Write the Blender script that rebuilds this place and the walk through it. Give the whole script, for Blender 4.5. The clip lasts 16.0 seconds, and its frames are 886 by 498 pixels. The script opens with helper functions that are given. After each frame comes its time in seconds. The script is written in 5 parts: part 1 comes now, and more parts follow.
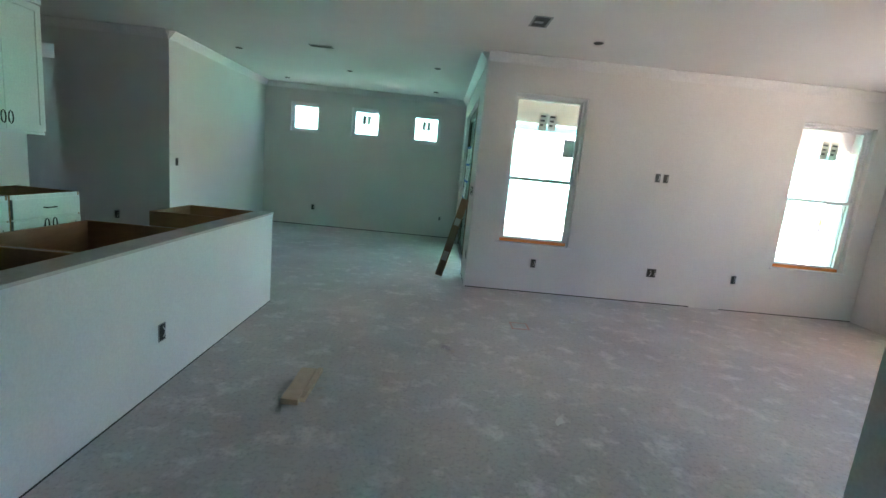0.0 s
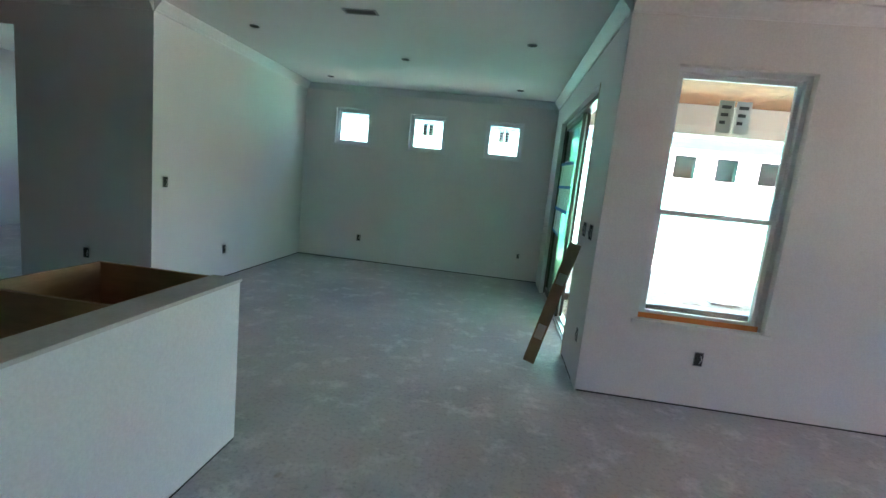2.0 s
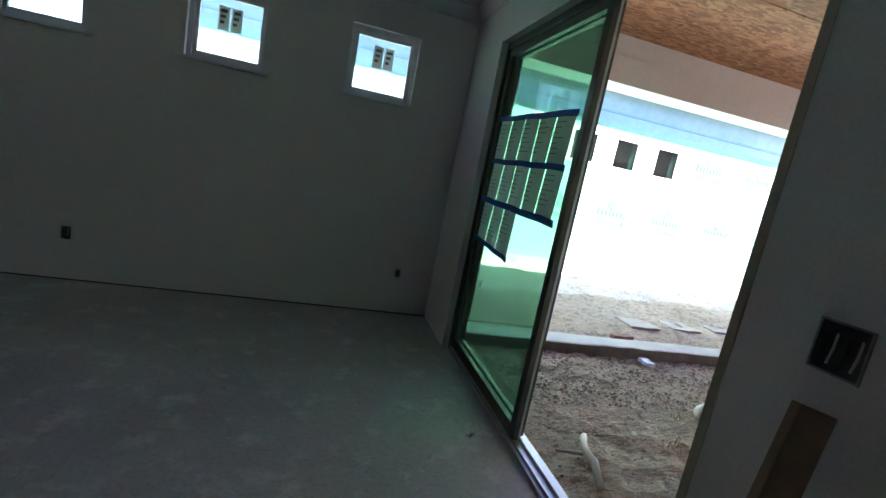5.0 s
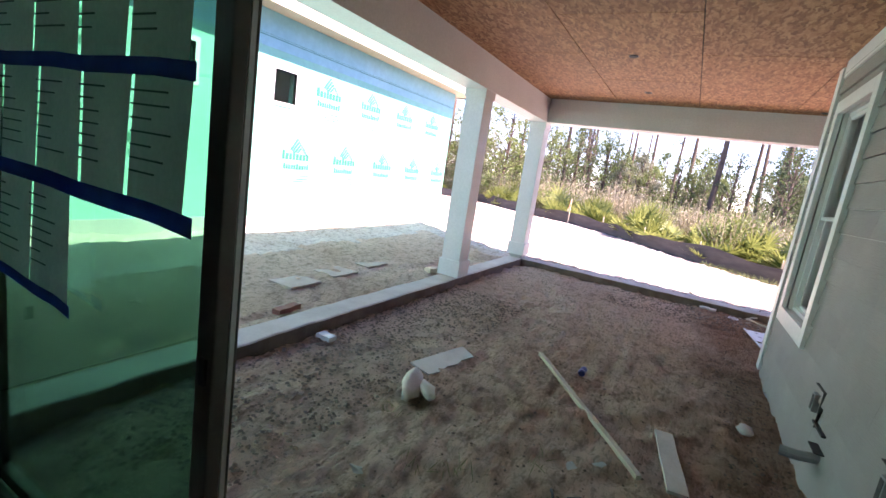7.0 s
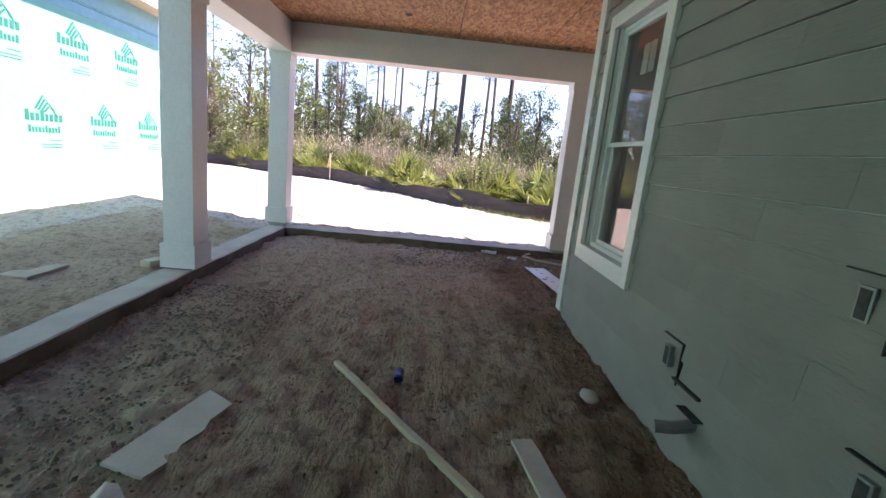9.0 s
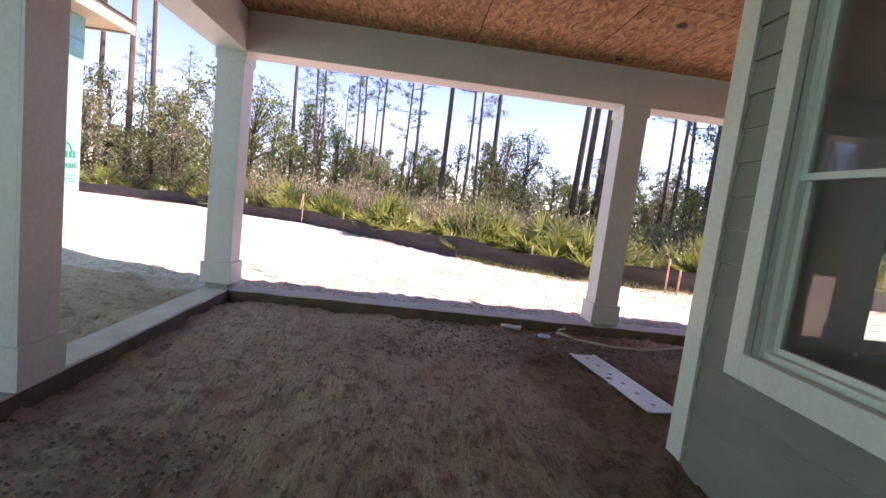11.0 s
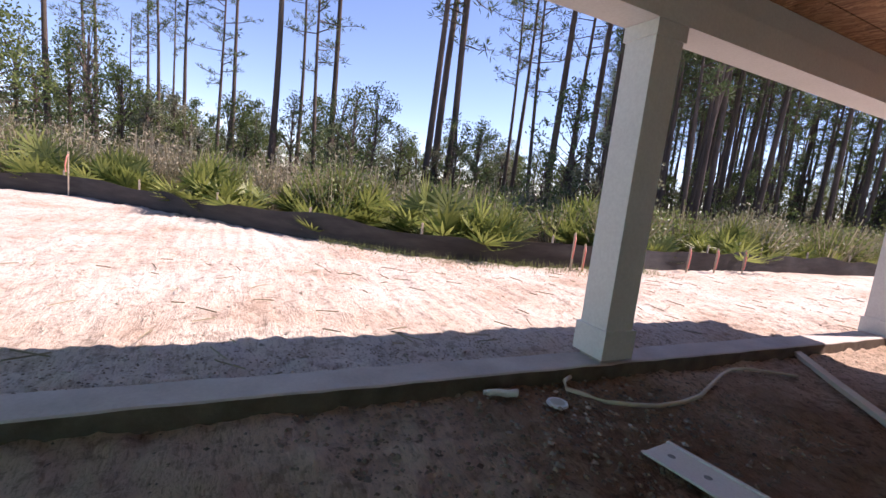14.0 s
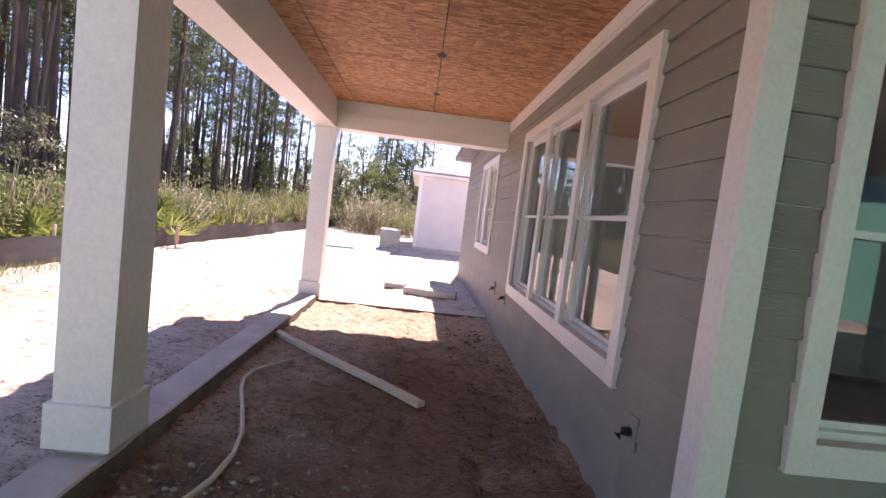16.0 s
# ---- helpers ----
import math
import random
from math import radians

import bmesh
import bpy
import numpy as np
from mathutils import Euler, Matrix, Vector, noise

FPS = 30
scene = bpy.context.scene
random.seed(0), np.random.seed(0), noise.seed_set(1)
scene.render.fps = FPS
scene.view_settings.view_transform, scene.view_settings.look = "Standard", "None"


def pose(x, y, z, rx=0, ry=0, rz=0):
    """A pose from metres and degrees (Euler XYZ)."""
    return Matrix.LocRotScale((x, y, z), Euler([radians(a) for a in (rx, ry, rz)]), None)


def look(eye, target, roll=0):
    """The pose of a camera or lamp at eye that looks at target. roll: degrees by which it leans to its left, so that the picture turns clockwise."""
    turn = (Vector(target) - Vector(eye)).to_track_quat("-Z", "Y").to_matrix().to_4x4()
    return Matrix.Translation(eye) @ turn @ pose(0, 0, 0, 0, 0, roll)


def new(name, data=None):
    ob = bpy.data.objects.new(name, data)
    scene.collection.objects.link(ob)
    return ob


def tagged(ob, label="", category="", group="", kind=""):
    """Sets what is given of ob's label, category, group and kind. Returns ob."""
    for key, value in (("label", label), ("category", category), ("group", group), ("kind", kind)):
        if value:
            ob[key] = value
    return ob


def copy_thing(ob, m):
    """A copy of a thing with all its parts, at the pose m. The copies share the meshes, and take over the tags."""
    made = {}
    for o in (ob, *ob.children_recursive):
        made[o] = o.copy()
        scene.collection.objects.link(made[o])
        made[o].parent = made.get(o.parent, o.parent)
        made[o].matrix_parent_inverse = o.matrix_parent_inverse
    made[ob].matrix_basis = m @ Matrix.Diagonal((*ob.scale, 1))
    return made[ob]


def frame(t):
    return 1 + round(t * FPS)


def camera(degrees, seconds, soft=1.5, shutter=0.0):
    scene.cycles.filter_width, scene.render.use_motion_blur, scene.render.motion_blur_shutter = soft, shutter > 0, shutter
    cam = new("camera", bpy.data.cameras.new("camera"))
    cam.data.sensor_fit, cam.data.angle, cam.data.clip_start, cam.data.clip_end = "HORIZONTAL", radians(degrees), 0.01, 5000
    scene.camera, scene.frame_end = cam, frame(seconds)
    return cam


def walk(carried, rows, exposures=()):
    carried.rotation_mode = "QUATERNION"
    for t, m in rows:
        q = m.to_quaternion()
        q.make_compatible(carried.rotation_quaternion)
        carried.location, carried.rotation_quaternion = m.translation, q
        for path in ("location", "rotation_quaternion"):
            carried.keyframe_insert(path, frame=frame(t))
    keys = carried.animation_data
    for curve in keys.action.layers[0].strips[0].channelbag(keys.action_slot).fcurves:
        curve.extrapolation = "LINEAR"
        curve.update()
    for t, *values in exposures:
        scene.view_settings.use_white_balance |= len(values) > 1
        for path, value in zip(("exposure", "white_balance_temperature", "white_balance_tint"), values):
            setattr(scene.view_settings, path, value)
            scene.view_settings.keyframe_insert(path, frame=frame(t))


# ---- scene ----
cam = camera(88.4, 16.0)
PATH = [
    (0, (1.806, 1.927, 1.444), (1.862, 3.896, 1.099), 5.7),
    (0.5, (1.715, 2.453, 1.442), (1.562, 4.394, 0.987), 3.9),
    (1, (1.646, 2.979, 1.453), (1.358, 4.906, 1.002), 3.6),
    (1.5, (1.601, 3.537, 1.459), (1.383, 5.491, 1.093), 4.5),
    (2, (1.537, 4.145, 1.474), (1.318, 6.111, 1.182), 6.0),
    (2.5, (1.431, 4.713, 1.475), (1.305, 6.694, 1.224), 7.8),
    (3, (1.369, 5.322, 1.448), (1.336, 7.31, 1.234), 8.7),
    (3.2, (1.341, 5.549, 1.442), (1.326, 7.538, 1.232), 8.8),
    (5.3, (1.14, 7.665, 1.414), (1.85, 9.503, 1.062), 10.9),
    (5.5, (1.216, 7.827, 1.414), (2.051, 9.608, 1.048), 10.7),
    (6, (1.29, 8.216, 1.441), (2.481, 9.771, 1.037), 10.5),
    (6.5, (1.457, 8.498, 1.458), (2.919, 9.784, 0.999), 10.1),
    (7, (1.777, 8.721, 1.445), (3.523, 9.632, 1.095), 8.6),
    (7.5, (1.95, 8.986, 1.496), (3.888, 9.404, 1.23), 7.4),
    (8, (2.232, 9.08, 1.403), (4.21, 9.205, 1.135), 6.8),
    (8.5, (2.683, 9.068, 1.368), (4.652, 9.066, 1.013), 5.7),
    (9, (3.096, 9.162, 1.265), (5.055, 9.088, 0.868), 5.8),
    (9.2, (3.3, 9.224, 1.184), (5.259, 9.118, 0.794), 5.4),
    (11.3, (5.332, 9.521, 1.180), (7.320, 9.387, 1.013), 7.0),
    (11.5, (5.531, 9.561, 1.206), (7.523, 9.472, 1.052), 7.0),
    (12, (5.981, 9.687, 1.155), (7.979, 9.693, 1.061), 7.2),
    (12.5, (6.495, 9.769, 1.212), (8.491, 9.706, 1.104), 6.5),
    (13, (6.987, 9.878, 1.25), (8.979, 9.775, 1.094), 6.3),
    (13.5, (7.38, 9.956, 1.242), (9.331, 9.589, 1.004), 6.5),
    (14, (7.728, 9.899, 1.193), (9.503, 9.022, 0.914), 6.6),
    (14.5, (8.042, 9.86, 1.267), (9.357, 8.38, 0.988), 7.1),
    (15, (8.306, 9.831, 1.313), (9.013, 7.972, 1.103), 7.1),
    (15.5, (8.508, 9.665, 1.319), (8.817, 7.699, 1.12), 6.8),
    (16, (8.786, 9.496, 1.362), (8.667, 7.504, 1.225), 6.9),
]
walk(cam, [(t, look(eye, aim, roll)) for t, eye, aim, roll in PATH],
     exposures=[(0, 5.4, 6550, 22), (3.2, 4.85, 6650, 38), (5.3, 3.6, 7050, 49), (6.0, 3.5, 7100, 48), (7.0, 2.8, 7050, 44), (8.0, 2.3, 6850, 37), (9.2, 2.15, 6950, 38), (11.3, 1.7, 7500, 42), (12.5, 1.2, 7050, 39), (14, 1.15, 6900, 33), (15, 1.45, 7150, 38), (16, 1.95, 7300, 40)])

# ---- world, sun ----
world = bpy.data.worlds.new("sky")
scene.world = world
world.use_nodes = True
wn = world.node_tree
sky = wn.nodes.new("ShaderNodeTexSky")
sky.sky_type = "NISHITA"
sky.sun_disc = False
sky.sun_elevation = radians(53)
sky.sun_rotation = radians(190)
sky.air_density, sky.dust_density, sky.ozone_density = 0.8, 0.0, 4.5
wn.links.new(sky.outputs[0], wn.nodes["Background"].inputs[0])
wn.nodes["Background"].inputs[1].default_value = 0.11

sun = new("sun", bpy.data.lights.new("sun", "SUN"))
sun.data.energy, sun.data.angle, sun.data.color = 4.2, radians(0.53), (1.0, 0.95, 0.87)
sun.matrix_world = look((-1.3, -7.5, 10.0), (0, 0, 0))

# ---- materials ----


def node_mat(name):
    m = bpy.data.materials.new(name)
    m.use_nodes = True
    nt = m.node_tree
    return m, nt, nt.nodes["Principled BSDF"]


def link(nt, a, b):
    nt.links.new(a, b)


def noise_node(nt, scale, detail=4.0, rough=0.6, stretch=None):
    tc = nt.nodes.new("ShaderNodeTexCoord")
    n = nt.nodes.new("ShaderNodeTexNoise")
    n.inputs["Scale"].default_value, n.inputs["Detail"].default_value, n.inputs["Roughness"].default_value = scale, detail, rough
    src = tc.outputs["Object"]
    if stretch:
        mp = nt.nodes.new("ShaderNodeMapping")
        mp.inputs["Scale"].default_value = stretch
        link(nt, src, mp.inputs[0])
        src = mp.outputs[0]
    link(nt, src, n.inputs["Vector"])
    return n


def ramp(nt, src, stops):
    r = nt.nodes.new("ShaderNodeValToRGB")
    el = r.color_ramp.elements
    while len(el) < len(stops):
        el.new(0.5)
    for e, (p, c) in zip(el, stops):
        e.position, e.color = p, (*c, 1) if len(c) == 3 else c
    link(nt, src, r.inputs[0])
    return r


def mix(nt, a, b, fac, mode="MIX"):
    x = nt.nodes.new("ShaderNodeMix")
    x.data_type, x.blend_type = "RGBA", mode
    for sock, v in ((x.inputs[0], fac), (x.inputs[6], a), (x.inputs[7], b)):
        if hasattr(v, "is_output"):
            link(nt, v, sock)
        else:
            sock.default_value = v if isinstance(v, (int, float)) else (*v, 1)
    return x.outputs[2]


def bump(nt, bsdf, src, strength, dist):
    b = nt.nodes.new("ShaderNodeBump")
    b.inputs["Strength"].default_value, b.inputs["Distance"].default_value = strength, dist
    link(nt, src, b.inputs["Height"])
    link(nt, b.outputs[0], bsdf.inputs["Normal"])


def surf(name, c1, c2, scale=3.0, rough=0.6, fine=60.0, relief=0.2, dist=0.004, metal=0.0, stretch=None, spread=0.0, island=0.0):
    """A surface between two colours at two scales, with fine relief."""
    m, nt, b = node_mat(name)
    big = noise_node(nt, scale, 5, 0.6, stretch)
    small = noise_node(nt, fine, 3, 0.6, stretch)
    r = ramp(nt, big.outputs[0], [(0.32, c1), (0.68, c2)])
    g = ramp(nt, small.outputs[0], [(0.3, (0.82, 0.82, 0.82)), (0.7, (1.0, 1.0, 1.0))])
    col = mix(nt, r.outputs[0], g.outputs[0], 0.6, "MULTIPLY")
    for amount, kind in ((spread, "ShaderNodeObjectInfo"), (island, "ShaderNodeNewGeometry")):
        if amount:
            o = nt.nodes.new(kind)
            out = o.outputs["Random"] if kind == "ShaderNodeObjectInfo" else o.outputs["Random Per Island"]
            v = ramp(nt, out, [(0.0, (1 - amount,) * 3), (1.0, (1.0, 1.0, 1.0))])
            col = mix(nt, col, v.outputs[0], 1.0, "MULTIPLY")
    link(nt, col, b.inputs["Base Color"])
    b.inputs["Roughness"].default_value, b.inputs["Metallic"].default_value = rough, metal
    if relief:
        bump(nt, b, small.outputs[0], relief, dist)
    return m


def glass_mat(name, tint):
    m = bpy.data.materials.new(name)
    m.use_nodes = True
    nt = m.node_tree
    nt.nodes.remove(nt.nodes["Principled BSDF"])
    tr, gl, lw, mx = (nt.nodes.new(k) for k in ("ShaderNodeBsdfTransparent", "ShaderNodeBsdfGlossy", "ShaderNodeLayerWeight", "ShaderNodeMixShader"))
    tr.inputs[0].default_value = (*tint, 1)
    gl.inputs["Roughness"].default_value = 0.02
    lw.inputs[0].default_value = 0.5
    power, gain = nt.nodes.new("ShaderNodeMath"), nt.nodes.new("ShaderNodeMath")
    power.operation, gain.operation = "POWER", "MULTIPLY_ADD"
    power.inputs[1].default_value = 3.5
    gain.inputs[1].default_value, gain.inputs[2].default_value = 0.55, 0.05
    link(nt, lw.outputs["Facing"], power.inputs[0])
    link(nt, power.outputs[0], gain.inputs[0])
    link(nt, gain.outputs[0], mx.inputs[0])
    link(nt, tr.outputs[0], mx.inputs[1])
    link(nt, gl.outputs[0], mx.inputs[2])
    link(nt, mx.outputs[0], nt.nodes["Material Output"].inputs[0])
    return m


def floor_mat():
    m, nt, b = node_mat("bare_concrete")
    a, c, d = noise_node(nt, 0.9, 6, 0.65), noise_node(nt, 4.5, 6, 0.7), noise_node(nt, 38, 4, 0.7)
    base = ramp(nt, a.outputs[0], [(0.32, (0.42, 0.41, 0.405)), (0.66, (0.57, 0.55, 0.535))])
    blot = ramp(nt, c.outputs[0], [(0.52, (0, 0, 0)), (0.66, (1, 1, 1))])
    col = mix(nt, base.outputs[0], (0.68, 0.66, 0.64), blot.outputs[0])
    spots = ramp(nt, d.outputs[0], [(0.30, (0.62, 0.62, 0.64)), (0.5, (1, 1, 1))])
    col = mix(nt, col, spots.outputs[0], 0.7, "MULTIPLY")
    link(nt, col, b.inputs["Base Color"])
    rr = ramp(nt, c.outputs[0], [(0.3, (0.42, 0.42, 0.42)), (0.7, (0.75, 0.75, 0.75))])
    link(nt, rr.outputs[0], b.inputs["Roughness"])
    bump(nt, b, d.outputs[0], 0.15, 0.003)
    return m


def osb_mat():
    m, nt, b = node_mat("strand_board")
    tc = nt.nodes.new("ShaderNodeTexCoord")
    v = nt.nodes.new("ShaderNodeTexVoronoi")
    v.inputs["Scale"].default_value = 16
    mp = nt.nodes.new("ShaderNodeMapping")
    mp.inputs["Scale"].default_value = (1.0, 3.2, 1)
    n = noise_node(nt, 7, 4, 0.7)
    warp = mix(nt, tc.outputs["Object"], n.outputs["Color"], 0.12)
    link(nt, warp, mp.inputs[0])
    link(nt, mp.outputs[0], v.inputs["Vector"])
    sep = nt.nodes.new("ShaderNodeSeparateColor")
    link(nt, v.outputs["Color"], sep.inputs[0])
    flakes = ramp(nt, sep.outputs[0], [(0.0, (0.30, 0.13, 0.055)), (0.5, (0.52, 0.25, 0.11)), (1.0, (0.72, 0.42, 0.21))])
    f = noise_node(nt, 70, 3, 0.7, (1, 3, 1))
    g = ramp(nt, f.outputs[0], [(0.3, (0.6, 0.55, 0.5)), (0.65, (1, 1, 1))])
    col = mix(nt, flakes.outputs[0], g.outputs[0], 0.8, "MULTIPLY")
    o = nt.nodes.new("ShaderNodeNewGeometry")
    pv = ramp(nt, o.outputs["Random Per Island"], [(0, (0.78, 0.76, 0.74)), (1, (1, 1, 1))])
    col = mix(nt, col, pv.outputs[0], 1.0, "MULTIPLY")
    link(nt, col, b.inputs["Base Color"])
    b.inputs["Roughness"].default_value = 0.7
    bump(nt, b, sep.outputs[0], 0.2, 0.002)
    return m


def dark_shaded_zone(nt):
    """Where the porch soil is darkened, as brown soil and painted shade: strips along the house walls, with ragged
    edges.
    """
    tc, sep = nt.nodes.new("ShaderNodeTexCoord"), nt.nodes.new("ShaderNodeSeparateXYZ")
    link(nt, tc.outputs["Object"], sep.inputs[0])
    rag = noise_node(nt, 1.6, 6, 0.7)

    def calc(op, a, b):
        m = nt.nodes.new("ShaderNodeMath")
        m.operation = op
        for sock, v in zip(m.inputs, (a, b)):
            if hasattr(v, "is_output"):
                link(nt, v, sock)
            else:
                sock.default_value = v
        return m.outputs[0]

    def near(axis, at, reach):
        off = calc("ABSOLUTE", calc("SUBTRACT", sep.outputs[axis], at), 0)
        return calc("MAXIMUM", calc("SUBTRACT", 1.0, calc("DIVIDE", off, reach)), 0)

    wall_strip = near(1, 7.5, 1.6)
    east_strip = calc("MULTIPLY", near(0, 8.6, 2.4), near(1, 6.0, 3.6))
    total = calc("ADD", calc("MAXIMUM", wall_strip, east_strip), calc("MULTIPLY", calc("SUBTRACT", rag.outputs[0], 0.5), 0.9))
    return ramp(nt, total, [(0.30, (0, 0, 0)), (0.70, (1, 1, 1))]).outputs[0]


def soil_mat(name, dark, mid, light, lump, dark_shaded=False):
    m, nt, b = node_mat(name)
    a, c, d = noise_node(nt, 0.7, 6, 0.65), noise_node(nt, 9, 8, 0.72), noise_node(nt, 48, 6, 0.75)
    base = ramp(nt, a.outputs[0], [(0.30, dark), (0.52, mid), (0.74, light)])
    # low noise darkens the colour: crevice shade painted in, along with soil mottling
    cl = ramp(nt, c.outputs[0], [(0.38, (0.42, 0.38, 0.35)), (0.50, (1, 1, 1))])
    col = mix(nt, base.outputs[0], cl.outputs[0], 0.62, "MULTIPLY")
    gr = ramp(nt, d.outputs[0], [(0.34, (0.45, 0.41, 0.39)), (0.46, (1, 1, 1))])
    col = mix(nt, col, gr.outputs[0], 0.55, "MULTIPLY")
    streak = noise_node(nt, 11, 5, 0.65, (1.0, 3.4, 1.0))
    st = ramp(nt, streak.outputs[0], [(0.40, (0.40, 0.36, 0.33)), (0.47, (1, 1, 1))])
    col = mix(nt, col, st.outputs[0], 0.45, "MULTIPLY")
    # dark brown soil plus some of the wall-side shade, multiplied into the colour
    if dark_shaded:
        col = mix(nt, col, (0.55, 0.47, 0.42), dark_shaded_zone(nt), "MULTIPLY")
    link(nt, col, b.inputs["Base Color"])
    b.inputs["Roughness"].default_value = 0.95
    b.inputs["Specular IOR Level"].default_value = 0.15
    h = mix(nt, mix(nt, c.outputs[0], d.outputs[0], 0.4), streak.outputs[0], 0.4)
    bump(nt, b, h, 1.0, lump)
    return m


def siding_mat():
    m, nt, b = node_mat("painted_fibre_cement")
    g = noise_node(nt, 9, 5, 0.65, (1.2, 1.2, 14))
    p = noise_node(nt, 2.0, 4, 0.6)
    col = ramp(nt, p.outputs[0], [(0.3, (0.27, 0.265, 0.24)), (0.7, (0.34, 0.33, 0.30))])
    o = nt.nodes.new("ShaderNodeObjectInfo")
    v = ramp(nt, o.outputs["Random"], [(0, (0.90, 0.90, 0.90)), (1, (1, 1, 1))])
    c = mix(nt, col.outputs[0], v.outputs[0], 1.0, "MULTIPLY")
    link(nt, c, b.inputs["Base Color"])
    b.inputs["Roughness"].default_value = 0.55
    bump(nt, b, g.outputs[0], 0.9, 0.012)
    return m


def leaf_mat(name, c1, c2):
    m, nt, b = node_mat(name)
    geo = nt.nodes.new("ShaderNodeNewGeometry")
    r = ramp(nt, geo.outputs["Random Per Island"], [(0.0, c1), (1.0, c2)])
    o = nt.nodes.new("ShaderNodeObjectInfo")
    v = ramp(nt, o.outputs["Random"], [(0, (0.7, 0.72, 0.66)), (1, (1, 1, 1))])
    col = mix(nt, r.outputs[0], v.outputs[0], 1.0, "MULTIPLY")
    link(nt, col, b.inputs["Base Color"])
    b.inputs["Roughness"].default_value = 0.55
    t = nt.nodes.new("ShaderNodeBsdfTranslucent")
    link(nt, col, t.inputs[0])
    mx = nt.nodes.new("ShaderNodeMixShader")
    mx.inputs[0].default_value = 0.4
    link(nt, b.outputs[0], mx.inputs[1])
    link(nt, t.outputs[0], mx.inputs[2])
    link(nt, mx.outputs[0], nt.nodes["Material Output"].inputs[0])
    return m


M_WALL = surf("primed_drywall", (0.74, 0.725, 0.70), (0.79, 0.775, 0.75), 0.8, 0.75, 90, 0.06, 0.002)
M_CEIL = surf("ceiling_paint", (0.78, 0.77, 0.755), (0.83, 0.82, 0.805), 0.8, 0.85, 120, 0.15, 0.003)
M_TRIM = surf("white_trim_paint", (0.74, 0.74, 0.73), (0.80, 0.80, 0.79), 1.5, 0.4, 40, 0.05, 0.001)
M_FLOOR = floor_mat()
M_OSB = osb_mat()
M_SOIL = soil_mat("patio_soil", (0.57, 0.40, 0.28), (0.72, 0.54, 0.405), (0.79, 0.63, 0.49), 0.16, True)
M_SAND = soil_mat("yard_sand", (0.46, 0.345, 0.26), (0.63, 0.54, 0.46), (0.72, 0.66, 0.59), 0.06)
M_LITTER = soil_mat("leaf_litter", (0.07, 0.055, 0.035), (0.13, 0.10, 0.065), (0.19, 0.15, 0.10), 0.05)
M_SIDING = siding_mat()
M_CONC = surf("cast_concrete", (0.40, 0.38, 0.36), (0.52, 0.50, 0.47), 3, 0.85, 50, 0.4, 0.004)
M_WOODRAW = surf("raw_lumber", (0.60, 0.49, 0.35), (0.70, 0.60, 0.45), 3, 0.7, 30, 0.3, 0.002, 0, (1, 1, 6), 0.25)
M_CARD = surf("brown_board", (0.30, 0.19, 0.12), (0.38, 0.26, 0.17), 4, 0.75, 50, 0.15, 0.001)
M_SLAB = surf("buried_slab", (0.38, 0.30, 0.24), (0.48, 0.39, 0.32), 5, 0.9, 40, 0.3, 0.003)
M_GYP = surf("drywall_offcut", (0.52, 0.48, 0.43), (0.62, 0.58, 0.53), 5, 0.85, 60, 0.2, 0.002)
M_PLY = surf("cabinet_interior_ply", (0.30, 0.155, 0.065), (0.40, 0.22, 0.10), 4, 0.55, 40, 0.1, 0.001, 0, (1, 1, 5))
M_CAB = surf("cabinet_white", (0.70, 0.74, 0.72), (0.76, 0.79, 0.77), 2, 0.3, 60, 0.02, 0.001)
M_DARK = surf("black_metal", (0.02, 0.02, 0.02), (0.04, 0.04, 0.04), 8, 0.4, 60, 0.05)
M_HOLE = surf("dark_box_inside", (0.03, 0.03, 0.032), (0.07, 0.065, 0.06), 30, 0.8, 60, 0.2)
M_VINYL = surf("white_vinyl", (0.74, 0.75, 0.75), (0.80, 0.81, 0.81), 2, 0.35, 60, 0.03)
M_ALU = surf("bronze_aluminium", (0.10, 0.09, 0.075), (0.15, 0.13, 0.11), 5, 0.4, 60, 0.05, 0.002, 0.6)
M_ALUW = surf("mill_aluminium", (0.52, 0.53, 0.53), (0.64, 0.65, 0.65), 5, 0.35, 60, 0.05, 0.002, 0.7)
M_TAPE = surf("blue_masking_tape", (0.01, 0.10, 0.42), (0.02, 0.15, 0.52), 8, 0.6, 60, 0.1)
M_PAPER = leaf_mat("paper", (0.72, 0.72, 0.71), (0.78, 0.78, 0.77))
M_SHEET = surf("sheet_paper", (0.66, 0.66, 0.66), (0.72, 0.72, 0.72), 4, 0.8, 80, 0.05)
M_INK = surf("grey_print", (0.10, 0.10, 0.11), (0.16, 0.16, 0.17), 8, 0.8, 60, 0.0)
M_ORANGE = surf("orange_tape", (0.75, 0.22, 0.04), (0.85, 0.30, 0.07), 8, 0.6, 60, 0.1)
M_WRAP = surf("green_house_wrap", (0.17, 0.53, 0.43), (0.22, 0.59, 0.49), 1.2, 0.35, 9, 0.25, 0.01)
M_BAND = surf("blue_wrap_strip", (0.20, 0.50, 0.58), (0.26, 0.57, 0.66), 1.5, 0.35, 9, 0.25, 0.01)
M_PRINT = surf("green_print", (0.012, 0.17, 0.12), (0.018, 0.21, 0.15), 4, 0.5, 60, 0.0)
M_STUCCO = surf("white_stucco", (0.62, 0.60, 0.59), (0.68, 0.66, 0.65), 1.5, 0.9, 120, 0.4, 0.004)
M_SHINGLE = surf("grey_shingle", (0.16, 0.16, 0.17), (0.26, 0.26, 0.27), 3, 0.9, 25, 0.5, 0.01)
